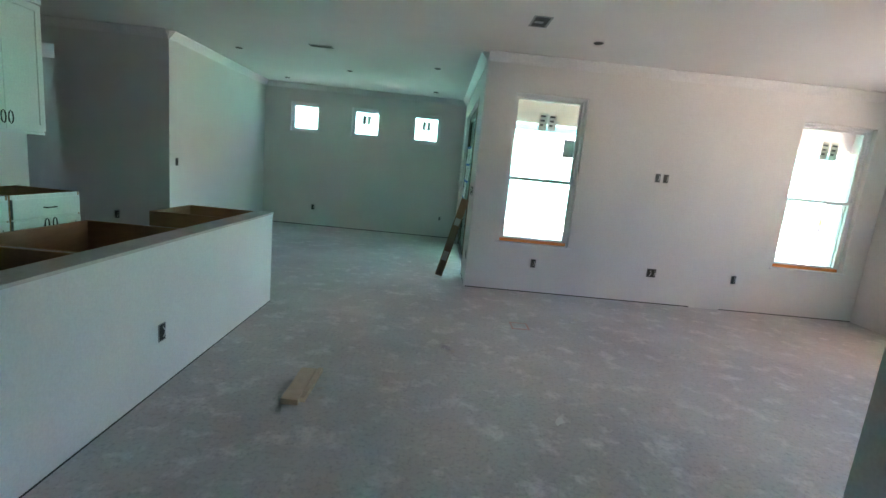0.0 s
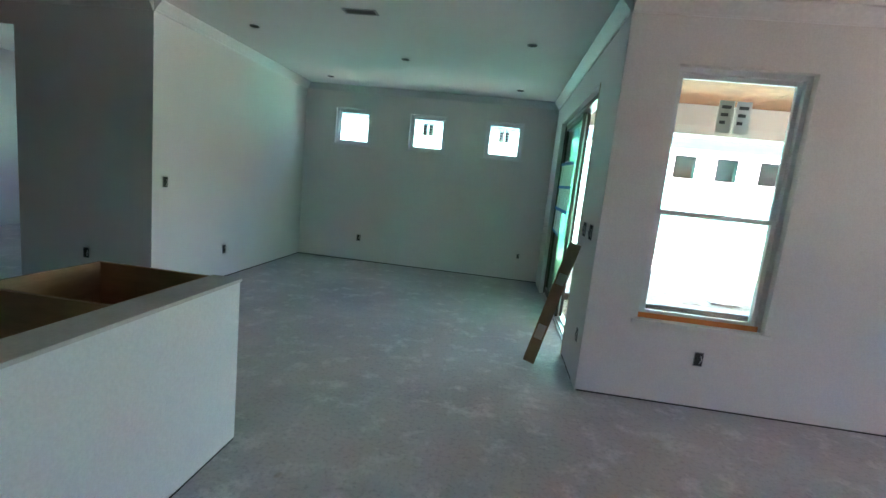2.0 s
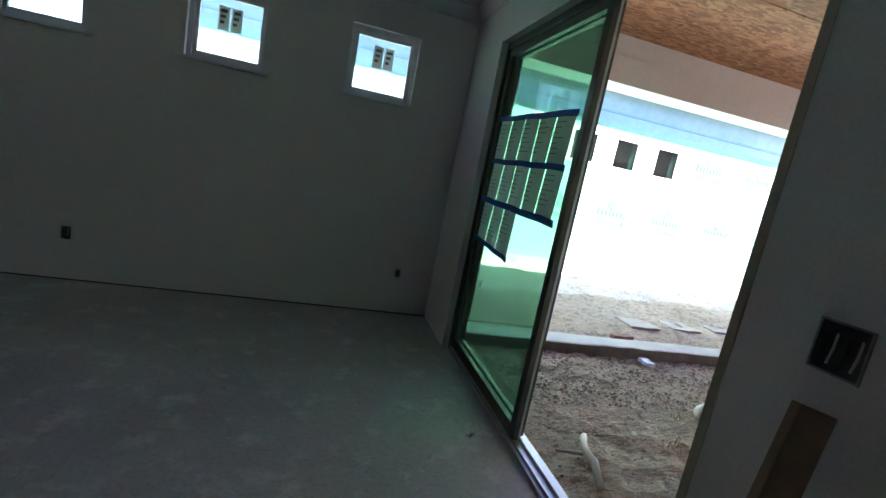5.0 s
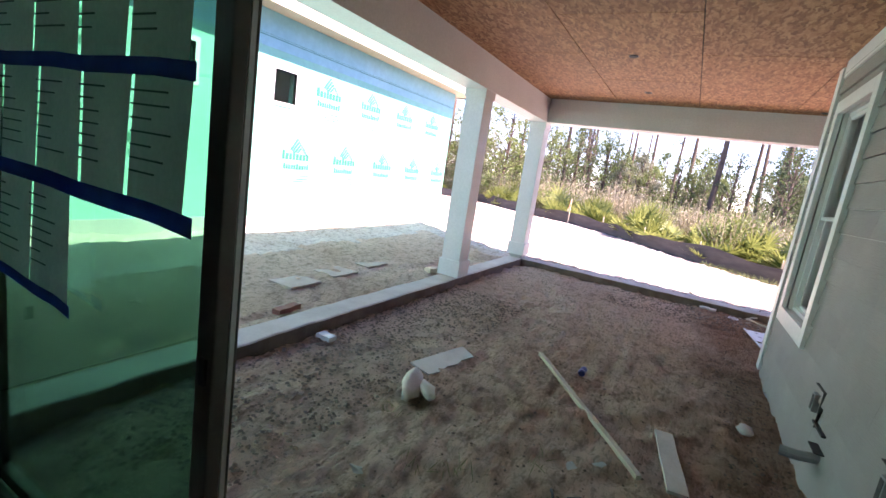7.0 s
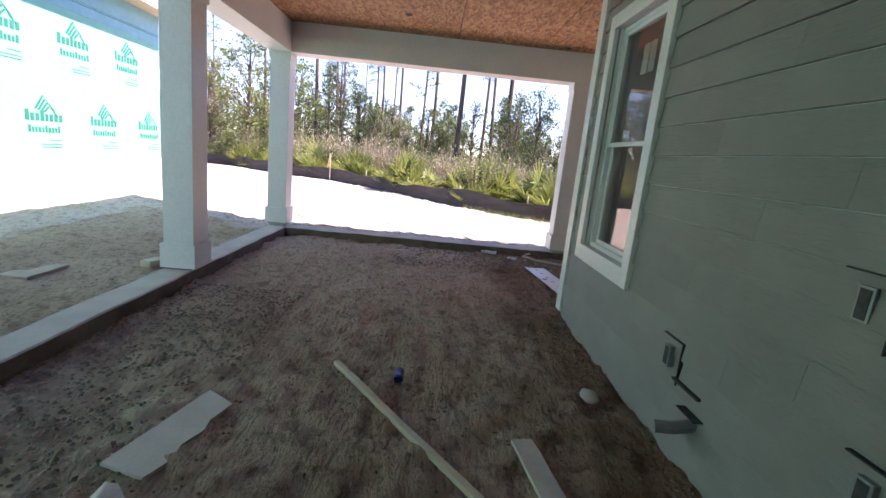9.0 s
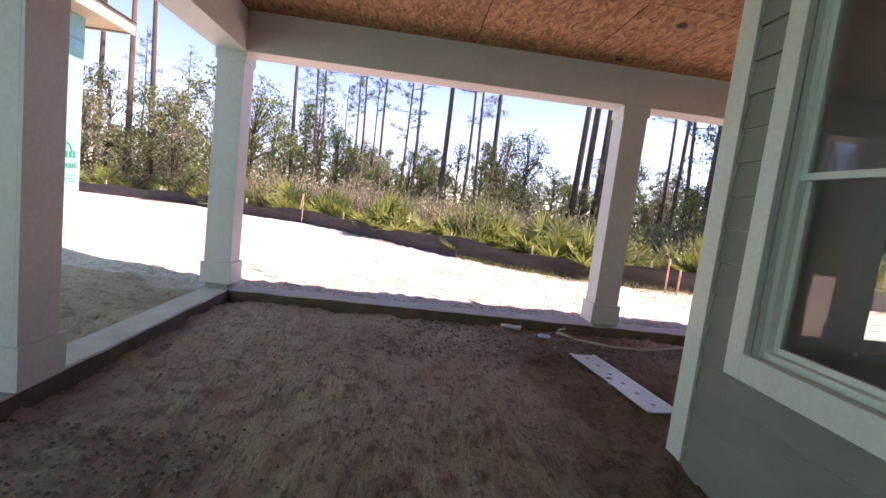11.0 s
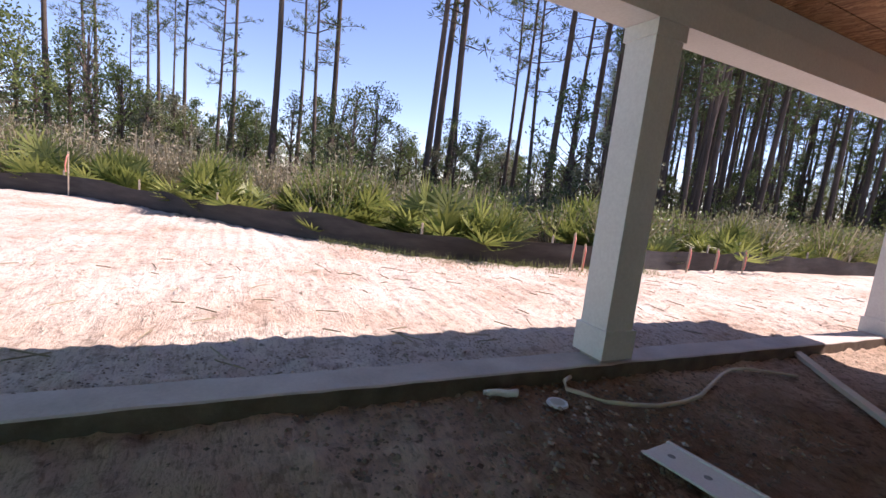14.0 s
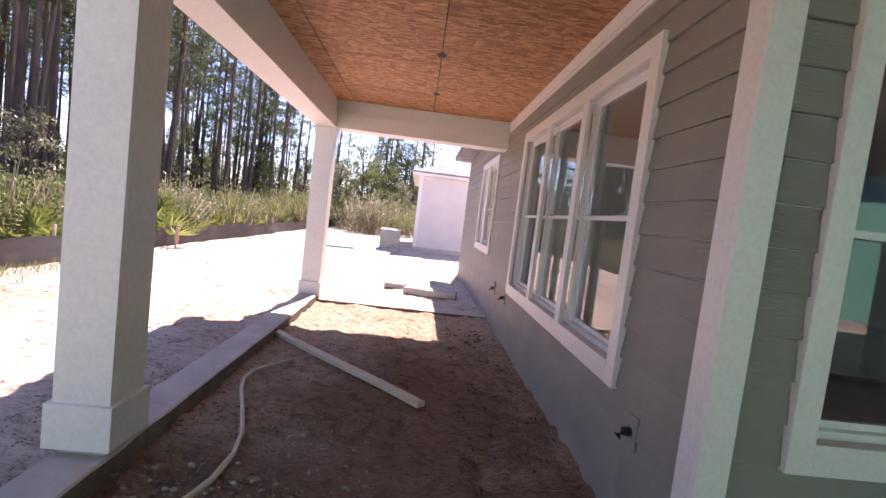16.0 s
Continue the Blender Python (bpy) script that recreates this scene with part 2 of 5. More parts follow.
M_FABRIC = surf("black_silt_fabric", (0.022, 0.020, 0.020), (0.05, 0.045, 0.042), 2, 0.7, 30, 0.3, 0.01, 0, (1, 1, 5))
M_BARK = surf("pine_bark", (0.075, 0.055, 0.042), (0.17, 0.125, 0.095), 3, 0.9, 18, 0.9, 0.03, 0, (1, 1, 0.35), 0.35)
M_NEEDLE = leaf_mat("pine_needles", (0.06, 0.10, 0.035), (0.14, 0.19, 0.07))
M_LEAF = leaf_mat("broad_leaves", (0.10, 0.15, 0.04), (0.23, 0.28, 0.09))
M_PALM = leaf_mat("palmetto_fans", (0.08, 0.13, 0.035), (0.33, 0.36, 0.10))
M_BRUSH = leaf_mat("dry_brush", (0.25, 0.215, 0.135), (0.47, 0.42, 0.30))
M_SCRUB = leaf_mat("scrub_leaves", (0.16, 0.17, 0.10), (0.36, 0.36, 0.24))
M_GRASS = leaf_mat("thin_grass", (0.12, 0.17, 0.05), (0.26, 0.28, 0.12))
M_PINK = surf("pink_flagging", (0.75, 0.25, 0.20), (0.85, 0.36, 0.28), 8, 0.6, 60, 0.0)
M_GREYMETAL = surf("galvanised_grey", (0.25, 0.26, 0.26), (0.34, 0.35, 0.35), 6, 0.5, 60, 0.1, 0.002, 0.4)
M_STRAW = surf("pale_strap", (0.55, 0.48, 0.37), (0.66, 0.60, 0.48), 8, 0.7, 60, 0.1)
M_GREEN = surf("green_plastic", (0.03, 0.22, 0.17), (0.05, 0.28, 0.22), 8, 0.5, 60, 0.0)
M_RUST = surf("red_brown_scrap", (0.20, 0.07, 0.05), (0.30, 0.11, 0.08), 8, 0.8, 60, 0.2)
M_GLASS = glass_mat("clear_glass", (0.97, 0.985, 0.98))
M_GLASSGREEN = glass_mat("green_film_glass", (0.66, 0.88, 0.79))
M_WINDARK = glass_mat("grey_glass", (0.55, 0.62, 0.62))

# ---- building helpers ----


def bx(bm, x0, y0, z0, x1, y1, z1):
    vs = [bm.verts.new(p) for p in ((x0, y0, z0), (x1, y0, z0), (x1, y1, z0), (x0, y1, z0), (x0, y0, z1), (x1, y0, z1), (x1, y1, z1), (x0, y1, z1))]
    fs = [bm.faces.new([vs[i] for i in q]) for q in ((3, 2, 1, 0), (4, 5, 6, 7), (0, 1, 5, 4), (1, 2, 6, 5), (2, 3, 7, 6), (3, 0, 4, 7))]
    return vs, fs


def boxes(*dims, bevel=0.0):
    bm = bmesh.new()
    for d in dims:
        x0, y0, z0, x1, y1, z1 = d
        bx(bm, min(x0, x1), min(y0, y1), min(z0, z1), max(x0, x1), max(y0, y1), max(z0, z1))
    if bevel:
        bmesh.ops.bevel(bm, geom=list(bm.edges), offset=bevel, segments=2, profile=0.6, affect="EDGES")
    return bm


def part(name, bm, material, parent=None, label="", smooth=False):
    me = bpy.data.meshes.new(name)
    bmesh.ops.recalc_face_normals(bm, faces=list(bm.faces))
    bm.to_mesh(me)
    bm.free()
    me.materials.append(material)
    if smooth:
        for p in me.polygons:
            p.use_smooth = True
    ob = new(name, me)
    if parent:
        ob.parent = parent
    return tagged(ob, label)


def thing(name, label, category, x=0, y=0, z=0, group="", kind=""):
    e = new(name)
    e.location = (x, y, z)
    return tagged(e, label, category, group, kind)


def structure(name, bm, material, label, category):
    return tagged(part(name, bm, material), label, category, kind="structure")


def tube(points, radius, sides=8, taper=1.0):
    """A round bar along points."""
    bm = bmesh.new()
    rings = []
    pts = [Vector(p) for p in points]
    for i, p in enumerate(pts):
        d = (pts[min(i + 1, len(pts) - 1)] - pts[max(i - 1, 0)]).normalized()
        a = d.orthogonal().normalized()
        c = d.cross(a)
        r = radius * (1 + (taper - 1) * i / max(1, len(pts) - 1))
        rings.append([bm.verts.new(p + r * (math.cos(t) * a + math.sin(t) * c)) for t in (2 * math.pi * k / sides for k in range(sides))])
    for u, w in zip(rings, rings[1:]):
        for k in range(sides):
            bm.faces.new((u[k], u[(k + 1) % sides], w[(k + 1) % sides], w[k]))
    bm.faces.new(rings[0][::-1])
    bm.faces.new(rings[-1])
    return bm


def place(ob, m):
    ob.matrix_basis = m
    return ob


def lump(rx, ry, rz, seed, rough=0.25):
    bm = bmesh.new()
    bmesh.ops.create_icosphere(bm, subdivisions=2, radius=1)
    for v in bm.verts:
        k = 1 + rough * noise.noise(v.co * 1.7 + Vector((seed * 3.1, seed, 0)))
        v.co = Vector((v.co.x * rx * k, v.co.y * ry * k, v.co.z * rz * k))
    return bm


# ---- setting: floor, ceiling, walls ----
GZ = -0.18       # patio soil
CZ = 2.84        # ceiling
YW, YO = 7.57, 7.74      # window wall, inner and outer face
XE, XO = 7.36, 7.52      # east wall
YN = 11.57               # nook's far wall
XL, XR = -1.79, 2.278    # nook's side walls
SY0, SY1, SZ = 8.365, 10.86, 2.44   # sliding door

structure("floor", boxes((-6.6, -3.2, -0.3, XO - 0.01, YO - 0.01, 0), (-6.6, YO - 0.01, -0.3, 2.44, YN + 0.16, 0)), M_FLOOR, "bare dusty grey concrete slab floor with white smears", "floor")
structure("ceiling", boxes((-6.6, -3.2, CZ, XO - 0.02, YO - 0.02, CZ + 0.1), (-6.6, YO - 0.02, CZ, 2.44, YN + 0.16, CZ + 0.1)), M_CEIL, "flat white painted plasterboard ceiling", "ceiling")

W1 = (2.645, 3.53, 0.62, 2.43)
W2 = (6.17, 7.09, 0.62, 2.43)
TW = (3.80, 6.87, 0.62, 2.43)
FW = (0.05, 1.75, 0.95, 2.43)


def holed(axis, c0, c1, a0, a1, z0, z1, holes):
    """A wall between c0 and c1 along an axis, with openings (a0, a1, z0, z1)."""
    out = []
    cur = a0
    for h0, h1, hz0, hz1 in sorted(holes):
        out.append((cur, h0, z0, z1))
        if hz0 > z0:
            out.append((h0, h1, z0, hz0))
        if hz1 < z1:
            out.append((h0, h1, hz1, z1))
        cur = h1
    out.append((cur, a1, z0, z1))
    if axis == "x":
        return boxes(*[(a, c0, u, b, c1, v) for a, b, u, v in out if b > a])
    return boxes(*[(c0, a, u, c1, b, v) for a, b, u, v in out if b > a])


wall_north = structure("wall_north", holed("x", YW, YO, XR, XO, 0, CZ, [W1, W2]), M_WALL, "off-white primed plasterboard wall with two tall windows", "wall")
wall_east = structure("wall_east", holed("y", XE, XO, -3.2, YW, 0, CZ, [TW, FW]), M_WALL, "off-white primed plasterboard wall with a triple window", "wall")
NW = [(-1.27, -0.68, 1.92, 2.49), (-0.03, 0.56, 1.92, 2.49), (1.20, 1.785, 1.92, 2.49)]
# the fourth opening is unseen, added to bring daylight into the hall room
structure("wall_nook_north", holed("x", YN, YN + 0.16, -6.6, 2.44, 0, CZ, NW + [(-5.6, -5.0, 1.2, 2.2)]), M_WALL, "primed plasterboard wall with three small high windows", "wall")
structure("wall_nook_east", holed("y", XR, 2.44, YO, YN, 0, CZ, [(SY0, SY1, 0, SZ)]), M_WALL, "primed plasterboard wall with a wide sliding door opening", "wall")
structure("wall_nook_west", boxes((XL - 0.12, 8.20, 0, XL, YN, CZ)), M_WALL, "primed plasterboard side wall of the nook", "wall")
structure("wall_hall", holed("x", 8.20, 8.32, -6.6, XL - 0.12, 0, CZ, [(-4.6, -3.25, 0, 2.53)]), M_WALL, "primed plasterboard wall with an open doorway", "wall")
structure("wall_kitchen", boxes((-2.42, -3.2, 0, -2.30, 6.62, CZ)), M_WALL, "primed plasterboard kitchen wall behind the cabinets", "wall")
structure("wall_living_south", boxes((2.86, 2.76, 0, XE, 2.90, CZ)), M_WALL, "primed plasterboard wall ending beside the hallway", "wall")
structure("wall_hallway_east", boxes((3.2, -3.2, 0, 3.32, 2.76, CZ)), M_WALL, "plain primed hallway wall", "wall")
structure("wall_south", boxes((-6.6, -3.36, 0, XO, -3.2, CZ)), M_WALL, "plain primed wall closing the house", "wall")
structure("wall_west", boxes((-6.76, -3.36, 0, -6.6, YN + 0.16, CZ)), M_WALL, "plain primed outer wall", "wall")


def crown(name, p, q, inward):
    """A crown moulding from p to q along the ceiling, leaning into the room."""
    bm = bmesh.new()
    n = Vector((inward[0], inward[1], 0))
    prof = [(0.0, -0.10), (0.012, -0.10), (0.016, -0.085), (0.045, -0.05), (0.075, -0.018), (0.082, -0.012), (0.082, 0.0), (0.0, 0.0)]
    ends = []
    for e in (p, q):
        ends.append([bm.verts.new(Vector((e[0], e[1], CZ)) + n * (a + 0.001) + Vector((0, 0, h - 0.001))) for a, h in prof])
    k = len(prof)
    for i in range(k):
        bm.faces.new((ends[0][i], ends[0][(i + 1) % k], ends[1][(i + 1) % k], ends[1][i]))
    bm.faces.new(ends[0])
    bm.faces.new(ends[1][::-1])
    return structure(name, bm, M_TRIM, "white moulded crown trim along the ceiling", "crown moulding")


crown("trim_north", (XR, YW), (XE, YW), (0, -1))
crown("trim_nook_north", (XL, YN), (XR, YN), (0, -1))
crown("trim_nook_east", (XR, YW), (XR, YN), (-1, 0))
crown("trim_nook_west", (XL, 8.20), (XL, YN), (1, 0))
crown("trim_east", (XE, 2.9), (XE, YW), (-1, 0))
crown("trim_hall", (-6.6, 8.20), (XL, 8.20), (0, -1))

# dark joint where the plasterboard stops short of the slab
gap = boxes((XR + 0.01, YW - 0.003, 0.001, 5.2, YW, 0.012), (5.6, YW - 0.003, 0.001, XE, YW, 0.010), (XL, YN - 0.003, 0.001, XR, YN, 0.013), (XL, 8.21, 0.001, XL + 0.003, YN - 0.004, 0.012),
            (XR - 0.003, YW + 0.2, 0.001, XR, SY0 - 0.05, 0.011))
structure("baseboard_joint", gap, M_HOLE, "dark gap under the unfinished wallboard", "floor joint")

# ---- windows and doors ----


def window(name, axis, wall_in, wall_out, a0, a1, z0, z1, units=1, hung=True, casing=True, sticker=True, tape=False, dark=False, outward=1, rail=None):
    """A vinyl window in an opening; outward is the sign of the outer side."""
    o = outward
    def B(a, c, u, b, d, v, bevel=0.0):
        return boxes((a, c, u, b, d, v), bevel=bevel) if axis == "x" else boxes((c, a, u, d, b, v), bevel=bevel)
    w = thing(name, "white vinyl window with clear panes in an unfinished opening", "window", kind="structure")
    fo = wall_out - 0.035 * o     # outer side of the frame
    fi = fo - 0.075 * o
    gl = M_WINDARK if dark else M_GLASS
    span = (a1 - a0) / units
    for k in range(units):
        b0, b1 = a0 + k * span, a0 + (k + 1) * span
        fw = 0.035
        part("window_frame", B(b0, fi, z0, b0 + fw, fo, z1, 0.004), M_VINYL, w)
        part("window_frame", B(b1 - fw, fi, z0, b1, fo, z1, 0.004), M_VINYL, w)
        part("window_frame", B(b0 + fw, fi, z1 - fw, b1 - fw, fo, z1, 0.004), M_VINYL, w)
        part("window_frame", B(b0 + fw, fi, z0, b1 - fw, fo, z0 + fw, 0.004), M_VINYL, w)
        i0, i1, zb, zt = b0 + fw, b1 - fw, z0 + fw, z1 - fw
        sashes = [(zb, zt, 0.5)]
        if hung:
            zm = rail or (z0 + z1) / 2
            sashes = [(zb, zm + 0.02, 0.72), (zm - 0.02, zt, 0.28)]
        for s0, s1, depth in sashes:
            c = fo + (fi - fo) * depth
            c0, c1 = c - 0.014, c + 0.014
            sw = 0.032
            sash = part("sash", boxes(*[(d if axis == "x" else (d[1], d[0], d[2], d[4], d[3], d[5])) for d in (
                (i0, c0, s0, i0 + sw, c1, s1), (i1 - sw, c0, s0, i1, c1, s1), (i0 + sw, c0, s1 - sw, i1 - sw, c1, s1), (i0 + sw, c0, s0, i1 - sw, c1, s0 + sw))], bevel=0.003), M_VINYL, w)
            pane = part("pane", B(i0 + sw, c - 0.003, s0 + sw, i1 - sw, c + 0.003, s1 - sw), gl, sash)
            pane.visible_shadow = False
        if sticker:
            m = (b0 + b1) / 2
            sz = z1 - 0.30 if hung else z1 - 0.22
            cc = fi - 0.004 * o if not hung else fo + (fi - fo) * 0.28 - 0.02 * o
            sh = 0.105 if hung else 0.085
            for q in (-1, 1):
                st = part("sticker", B(m + q * (sh * 0.55) - sh * 0.48, cc, sz - sh * 1.1, m + q * (sh * 0.55) + sh * 0.48, cc + 0.0015 * o, sz + sh), M_PAPER, w, "white label sheet with a diagram")
                for rr in range(3):
                    zz = sz + sh * (0.6 - 0.5 * rr)
                    part("print", B(m + q * (sh * 0.55) - sh * 0.3, cc - 0.0025 * o, zz - 0.012, m + q * (sh * 0.55) + sh * (0.3 - 0.12 * rr), cc - 0.0008 * o, zz + 0.010), M_INK, st)
    # sill board inside
    part("window_sill", B(a0 - 0.04, fi - 0.001 * o, z0 - 0.022, a1 + 0.04, wall_in - 0.025 * o, z0 - 0.001 + 0.006, 0.003), M_TRIM, w, "white painted sill board")
    if tape:
        part("tape_strip", B(a0 + 0.02, fi - 0.004 * o, z0 + 0.006, a1 - 0.02, fi - 0.002 * o, z0 + 0.045), M_ORANGE, w, "orange protective strip")
    if casing:
        t0, t1, cw = wall_out + 0.012 * o, wall_out + 0.052 * o, 0.105
        part("casing", B(a0 - cw, t0, z0 - cw - 0.02, a0 + 0.008, t1, z1 + cw, 0.004), M_TRIM, w)
        part("casing", B(a1 - 0.008, t0, z0 - cw - 0.02, a1 + cw, t1, z1 + cw, 0.004), M_TRIM, w)
        part("casing", B(a0 + 0.008, t0, z1 - 0.008, a1 - 0.008, t1, z1 + cw, 0.004), M_TRIM, w)
        part("casing", B(a0 + 0.008, t0, z0 - cw - 0.02, a1 - 0.008, t1, z0 + 0.008, 0.004), M_TRIM, w)
        for k in range(1, units):
            m = a0 + k * span
            part("mullion", B(m - 0.055, t0, z0 + 0.008, m + 0.055, t1, z1 - 0.008, 0.004), M_TRIM, w)
    return w


window("window_1", "x", YW, YO, *W1, tape=True, rail=1.42)
window("window_2", "x", YW, YO, *W2, tape=True, rail=1.50)
window("window_3", "y", XE, XO, *TW, units=3, sticker=False, rail=1.50)
window("window_4", "y", XE, XO, *FW, units=2, sticker=False, rail=1.62)
for i, h in enumerate(NW):
    window("window_%d" % (5 + i), "x", YN, YN + 0.16, *h, hung=False, casing=False, sticker=i > 0)

# sliding door: fixed panel with papers, open leaf behind it
door = thing("door_1", "bronze-framed sliding glass door with greenish panes, half open", "sliding door", kind="structure")
SX = 2.33
for d in ((SX, SY0, 0, 2.44, SY0 + 0.045, SZ), (SX, SY1 - 0.045, 0, 2.44, SY1, SZ), (SX, SY0 + 0.045, SZ - 0.05, 2.44, SY1 - 0.045, SZ)):
    part("door_frame", boxes(d, bevel=0.005), M_ALU, door)
part("track", boxes((SX, SY0 + 0.045, 0, 2.47, SY1 - 0.045, 0.022), (SX + 0.02, SY0 + 0.045, 0.022, SX + 0.026, SY1 - 0.045, 0.04), (SX + 0.075, SY0 + 0.045, 0.022, SX + 0.081, SY1 - 0.045, 0.04)), M_ALUW, door, "bright metal double track")
for x0, y0, y1 in ((SX + 0.012, 9.50, SY1 - 0.045), (SX + 0.066, 9.54, SY1 - 0.047)):
    z0, z1, fw = 0.041, SZ - 0.052, 0.055
    leaf = part("leaf", boxes((x0, y0, z0, x0 + 0.035, y0 + fw, z1), (x0, y1 - fw, z0, x0 + 0.035, y1, z1), (x0, y0 + fw, z1 - fw, x0 + 0.035, y1 - fw, z1), (x0, y0 + fw, z0, x0 + 0.035, y1 - fw, z0 + fw + 0.02), bevel=0.004), M_ALU, door)
    pane = part("pane", boxes((x0 + 0.014, y0 + fw, z0 + fw, x0 + 0.020, y1 - fw, z1 - fw)), M_GLASSGREEN, leaf, "green-tinted glass pane")
    pane.visible_shadow = False
part("latch", boxes((SX + 0.004, 9.515, 0.93, SX + 0.012, 9.535, 0.99), bevel=0.002), M_DARK, door)
part("weather_strip", boxes((SX + 0.05, 9.502, 0.05, SX + 0.062, 9.512, SZ - 0.06)), M_ALUW, door)
# wooden jamb boards round the opening
part("jamb", boxes((XR - 0.004, SY0 - 0.02, 0, SX - 0.001, SY0 - 0.001 + 0.012, SZ + 0.012), bevel=0.003), M_WOODRAW, door, "raw pine jamb board")
part("jamb", boxes((XR - 0.004, SY1 - 0.012, 0, SX - 0.001, SY1 + 0.02, SZ + 0.012), bevel=0.003), M_TRIM, door)

# printed sheets and tape on the fixed panel
PX = SX + 0.008


def sheet_row(y0, y1, zt0, zt1, zb0, zb1, n):
    for k in range(n):
        fa, fb = (k + 0.03) / n, (k + 0.97) / n
        bm = bmesh.new()
        steps = 5
        cols = []
        for j in range(steps + 1):
            f = fa + (fb - fa) * j / steps
            y = y0 + (y1 - y0) * f
            zt, zb = zt0 + (zt1 - zt0) * f, zb0 + (zb1 - zb0) * f
            curl = 0.004 + 0.010 * abs(math.sin(j * 0.9 + k))
            cols.append([bm.verts.new((PX - 0.003 - curl * g, y, zt + (zb - zt) * g)) for g in (0, 0.35, 0.7, 1.0)])
        for u, v in zip(cols, cols[1:]):
            for j in range(3):
                bm.faces.new((u[j], v[j], v[j + 1], u[j + 1]))
        bmesh.ops.solidify(bm, geom=list(bm.faces), thickness=0.0006)
        s = tagged(part("paper_sheet", bm, M_SHEET), "white printed sheet taped to the glass door", "paper sheet", "sheets taped to the door")
        f0, f1 = fa + 0.1 * (fb - fa), fb - 0.15 * (fb - fa)
        lines = bmesh.new()
        rnd = random.Random(k * 7 + n + int(zt0 * 100))
        for r in range(7):
            g = 0.16 + r * 0.1
            fe = f0 + (f1 - f0) * rnd.uniform(0.35, 1.0)
            ya, yb = y0 + (y1 - y0) * f0, y0 + (y1 - y0) * fe
            zc = zt0 + (zt1 - zt0) * f0 + g * ((zb0 + zb1) / 2 - (zt0 + zt1) / 2)
            bx(lines, PX - 0.022, min(ya, yb), zc - 0.002, PX - 0.0205, max(ya, yb), zc + 0.002)
        part("text_lines", lines, M_INK, s)


sheet_row(10.67, 9.59, 1.86, 1.835, 1.57, 1.56, 5)
sheet_row(10.66, 9.59, 1.555, 1.55, 1.29, 1.265, 5)
sheet_row(10.69, 10.07, 1.275, 1.265, 0.99, 0.95, 3)


def tape_strip(y0, y1, z0, z1, h=0.036):
    bm = bmesh.new()
    n = 8
    top, bot = [], []
    for j in range(n + 1):
        f = j / n
        y, z = y0 + (y1 - y0) * f, z0 + (z1 - z0) * f + 0.003 * math.sin(j * 2.1)
        x = PX - 0.016 - 0.004 * abs(math.sin(j * 1.3))
        top.append(bm.verts.new((x, y, z + h / 2)))
        bot.append(bm.verts.new((x, y, z - h / 2)))
    for j in range(n):
        bm.faces.new((top[j], top[j + 1], bot[j + 1], bot[j]))
    bmesh.ops.solidify(bm, geom=list(bm.faces), thickness=0.001)
    tagged(part("masking_tape", bm, M_TAPE), "blue masking tape strip holding paper sheets", "masking tape", "tape strips on the door")


tape_strip(10.69, 9.55, 1.866, 1.834)
tape_strip(10.67, 9.565, 1.563, 1.552)
tape_strip(10.745, 9.555, 1.28, 1.258, 0.042)
tape_strip(10.73, 10.04, 0.985, 0.945, 0.034)

# ---- outside: ground, kerbs, porch ----


def yard_height(x, y):
    h = GZ
    far = max(0.0, x - 12.5)
    h += 0.05 * noise.noise(Vector((x * 0.22, y * 0.22, 0))) * min(1, far / 3)
    if 11.7 < y < 30:
        h += min(0.30, max(0, (y - 12.3)) * 0.10) * min(1, max(0, (14.5 - x) / 3.0)) if x < 14.5 else 0
    return h


def fine(x, y):
    v = Vector((x, y, 0))
    h = 0.020 * noise.noise(v * 1.3) + 0.016 * noise.noise(v * 4.1) + 0.020 * noise.noise(v * 8.3) + 0.013 * noise.noise(v * 17) - 0.010 * abs(noise.noise(v * 6 + Vector((3, 1, 0))))
    # shallow raked tracks
    h += 0.014 * math.sin(21 * (y * 0.8 + 0.3 * x) + 4 * noise.noise(v * 1.1)) * max(0, noise.noise(v * 0.9 + Vector((5, 2, 0))))
    return h


FENCE = [(-24, 14.9), (-9.5, 14.9), (-5, 15.0), (1, 14.8), (4.2, 14.8), (6.5, 15.4), (8.3, 17.0), (11.5, 20.5), (13.3, 22.3), (15.9, 23.4), (18.8, 25.4), (24.5, 26.0), (40, 27.0)]


def fence_x(y):
    return float(np.interp(y, [p[0] for p in FENCE], [p[1] for p in FENCE]))


xs = [-60, -30, -12, -4] + [2.0 + 0.04 * i for i in range(int((11.6 - 2.0) / 0.04))] + [11.7 + 0.16 * i for i in range(25)] + [15.9 + 0.6 * i for i in range(16)] + [27, 32, 40, 60, 100, 200, 500, 1500]
ys = [-1500, -500, -200, -90, -50, -35, -28] + [-24 + 0.6 * i for i in range(35)] + [-2.8 + 0.16 * i for i in range(28)] + [1.75 + 0.04 * i for i in range(int((12.3 - 1.75) / 0.04))] + [12.35 + 0.16 * i for i in range(19)] + [15.6, 16.4, 17.5, 19, 21, 23, 26, 30, 40, 60, 100, 200, 500, 1500]
verts, faces, mats = [], [], []
for y in ys:
    for x in xs:
        under_house = x < 7.4 and y < 7.6 or x < 2.3 and y < 11.6
        near = 1.0 if x < 30 and -25 < y < 30 else 0.0
        z = -0.5 if under_house and x > -10 and y > -3.3 else yard_height(x, y) + near * fine(x, y) * (1.6 if 2 < x < 10.4 and 2 < y < 11.7 else 1.5)
        verts.append((x, y, z))
nx = len(xs)
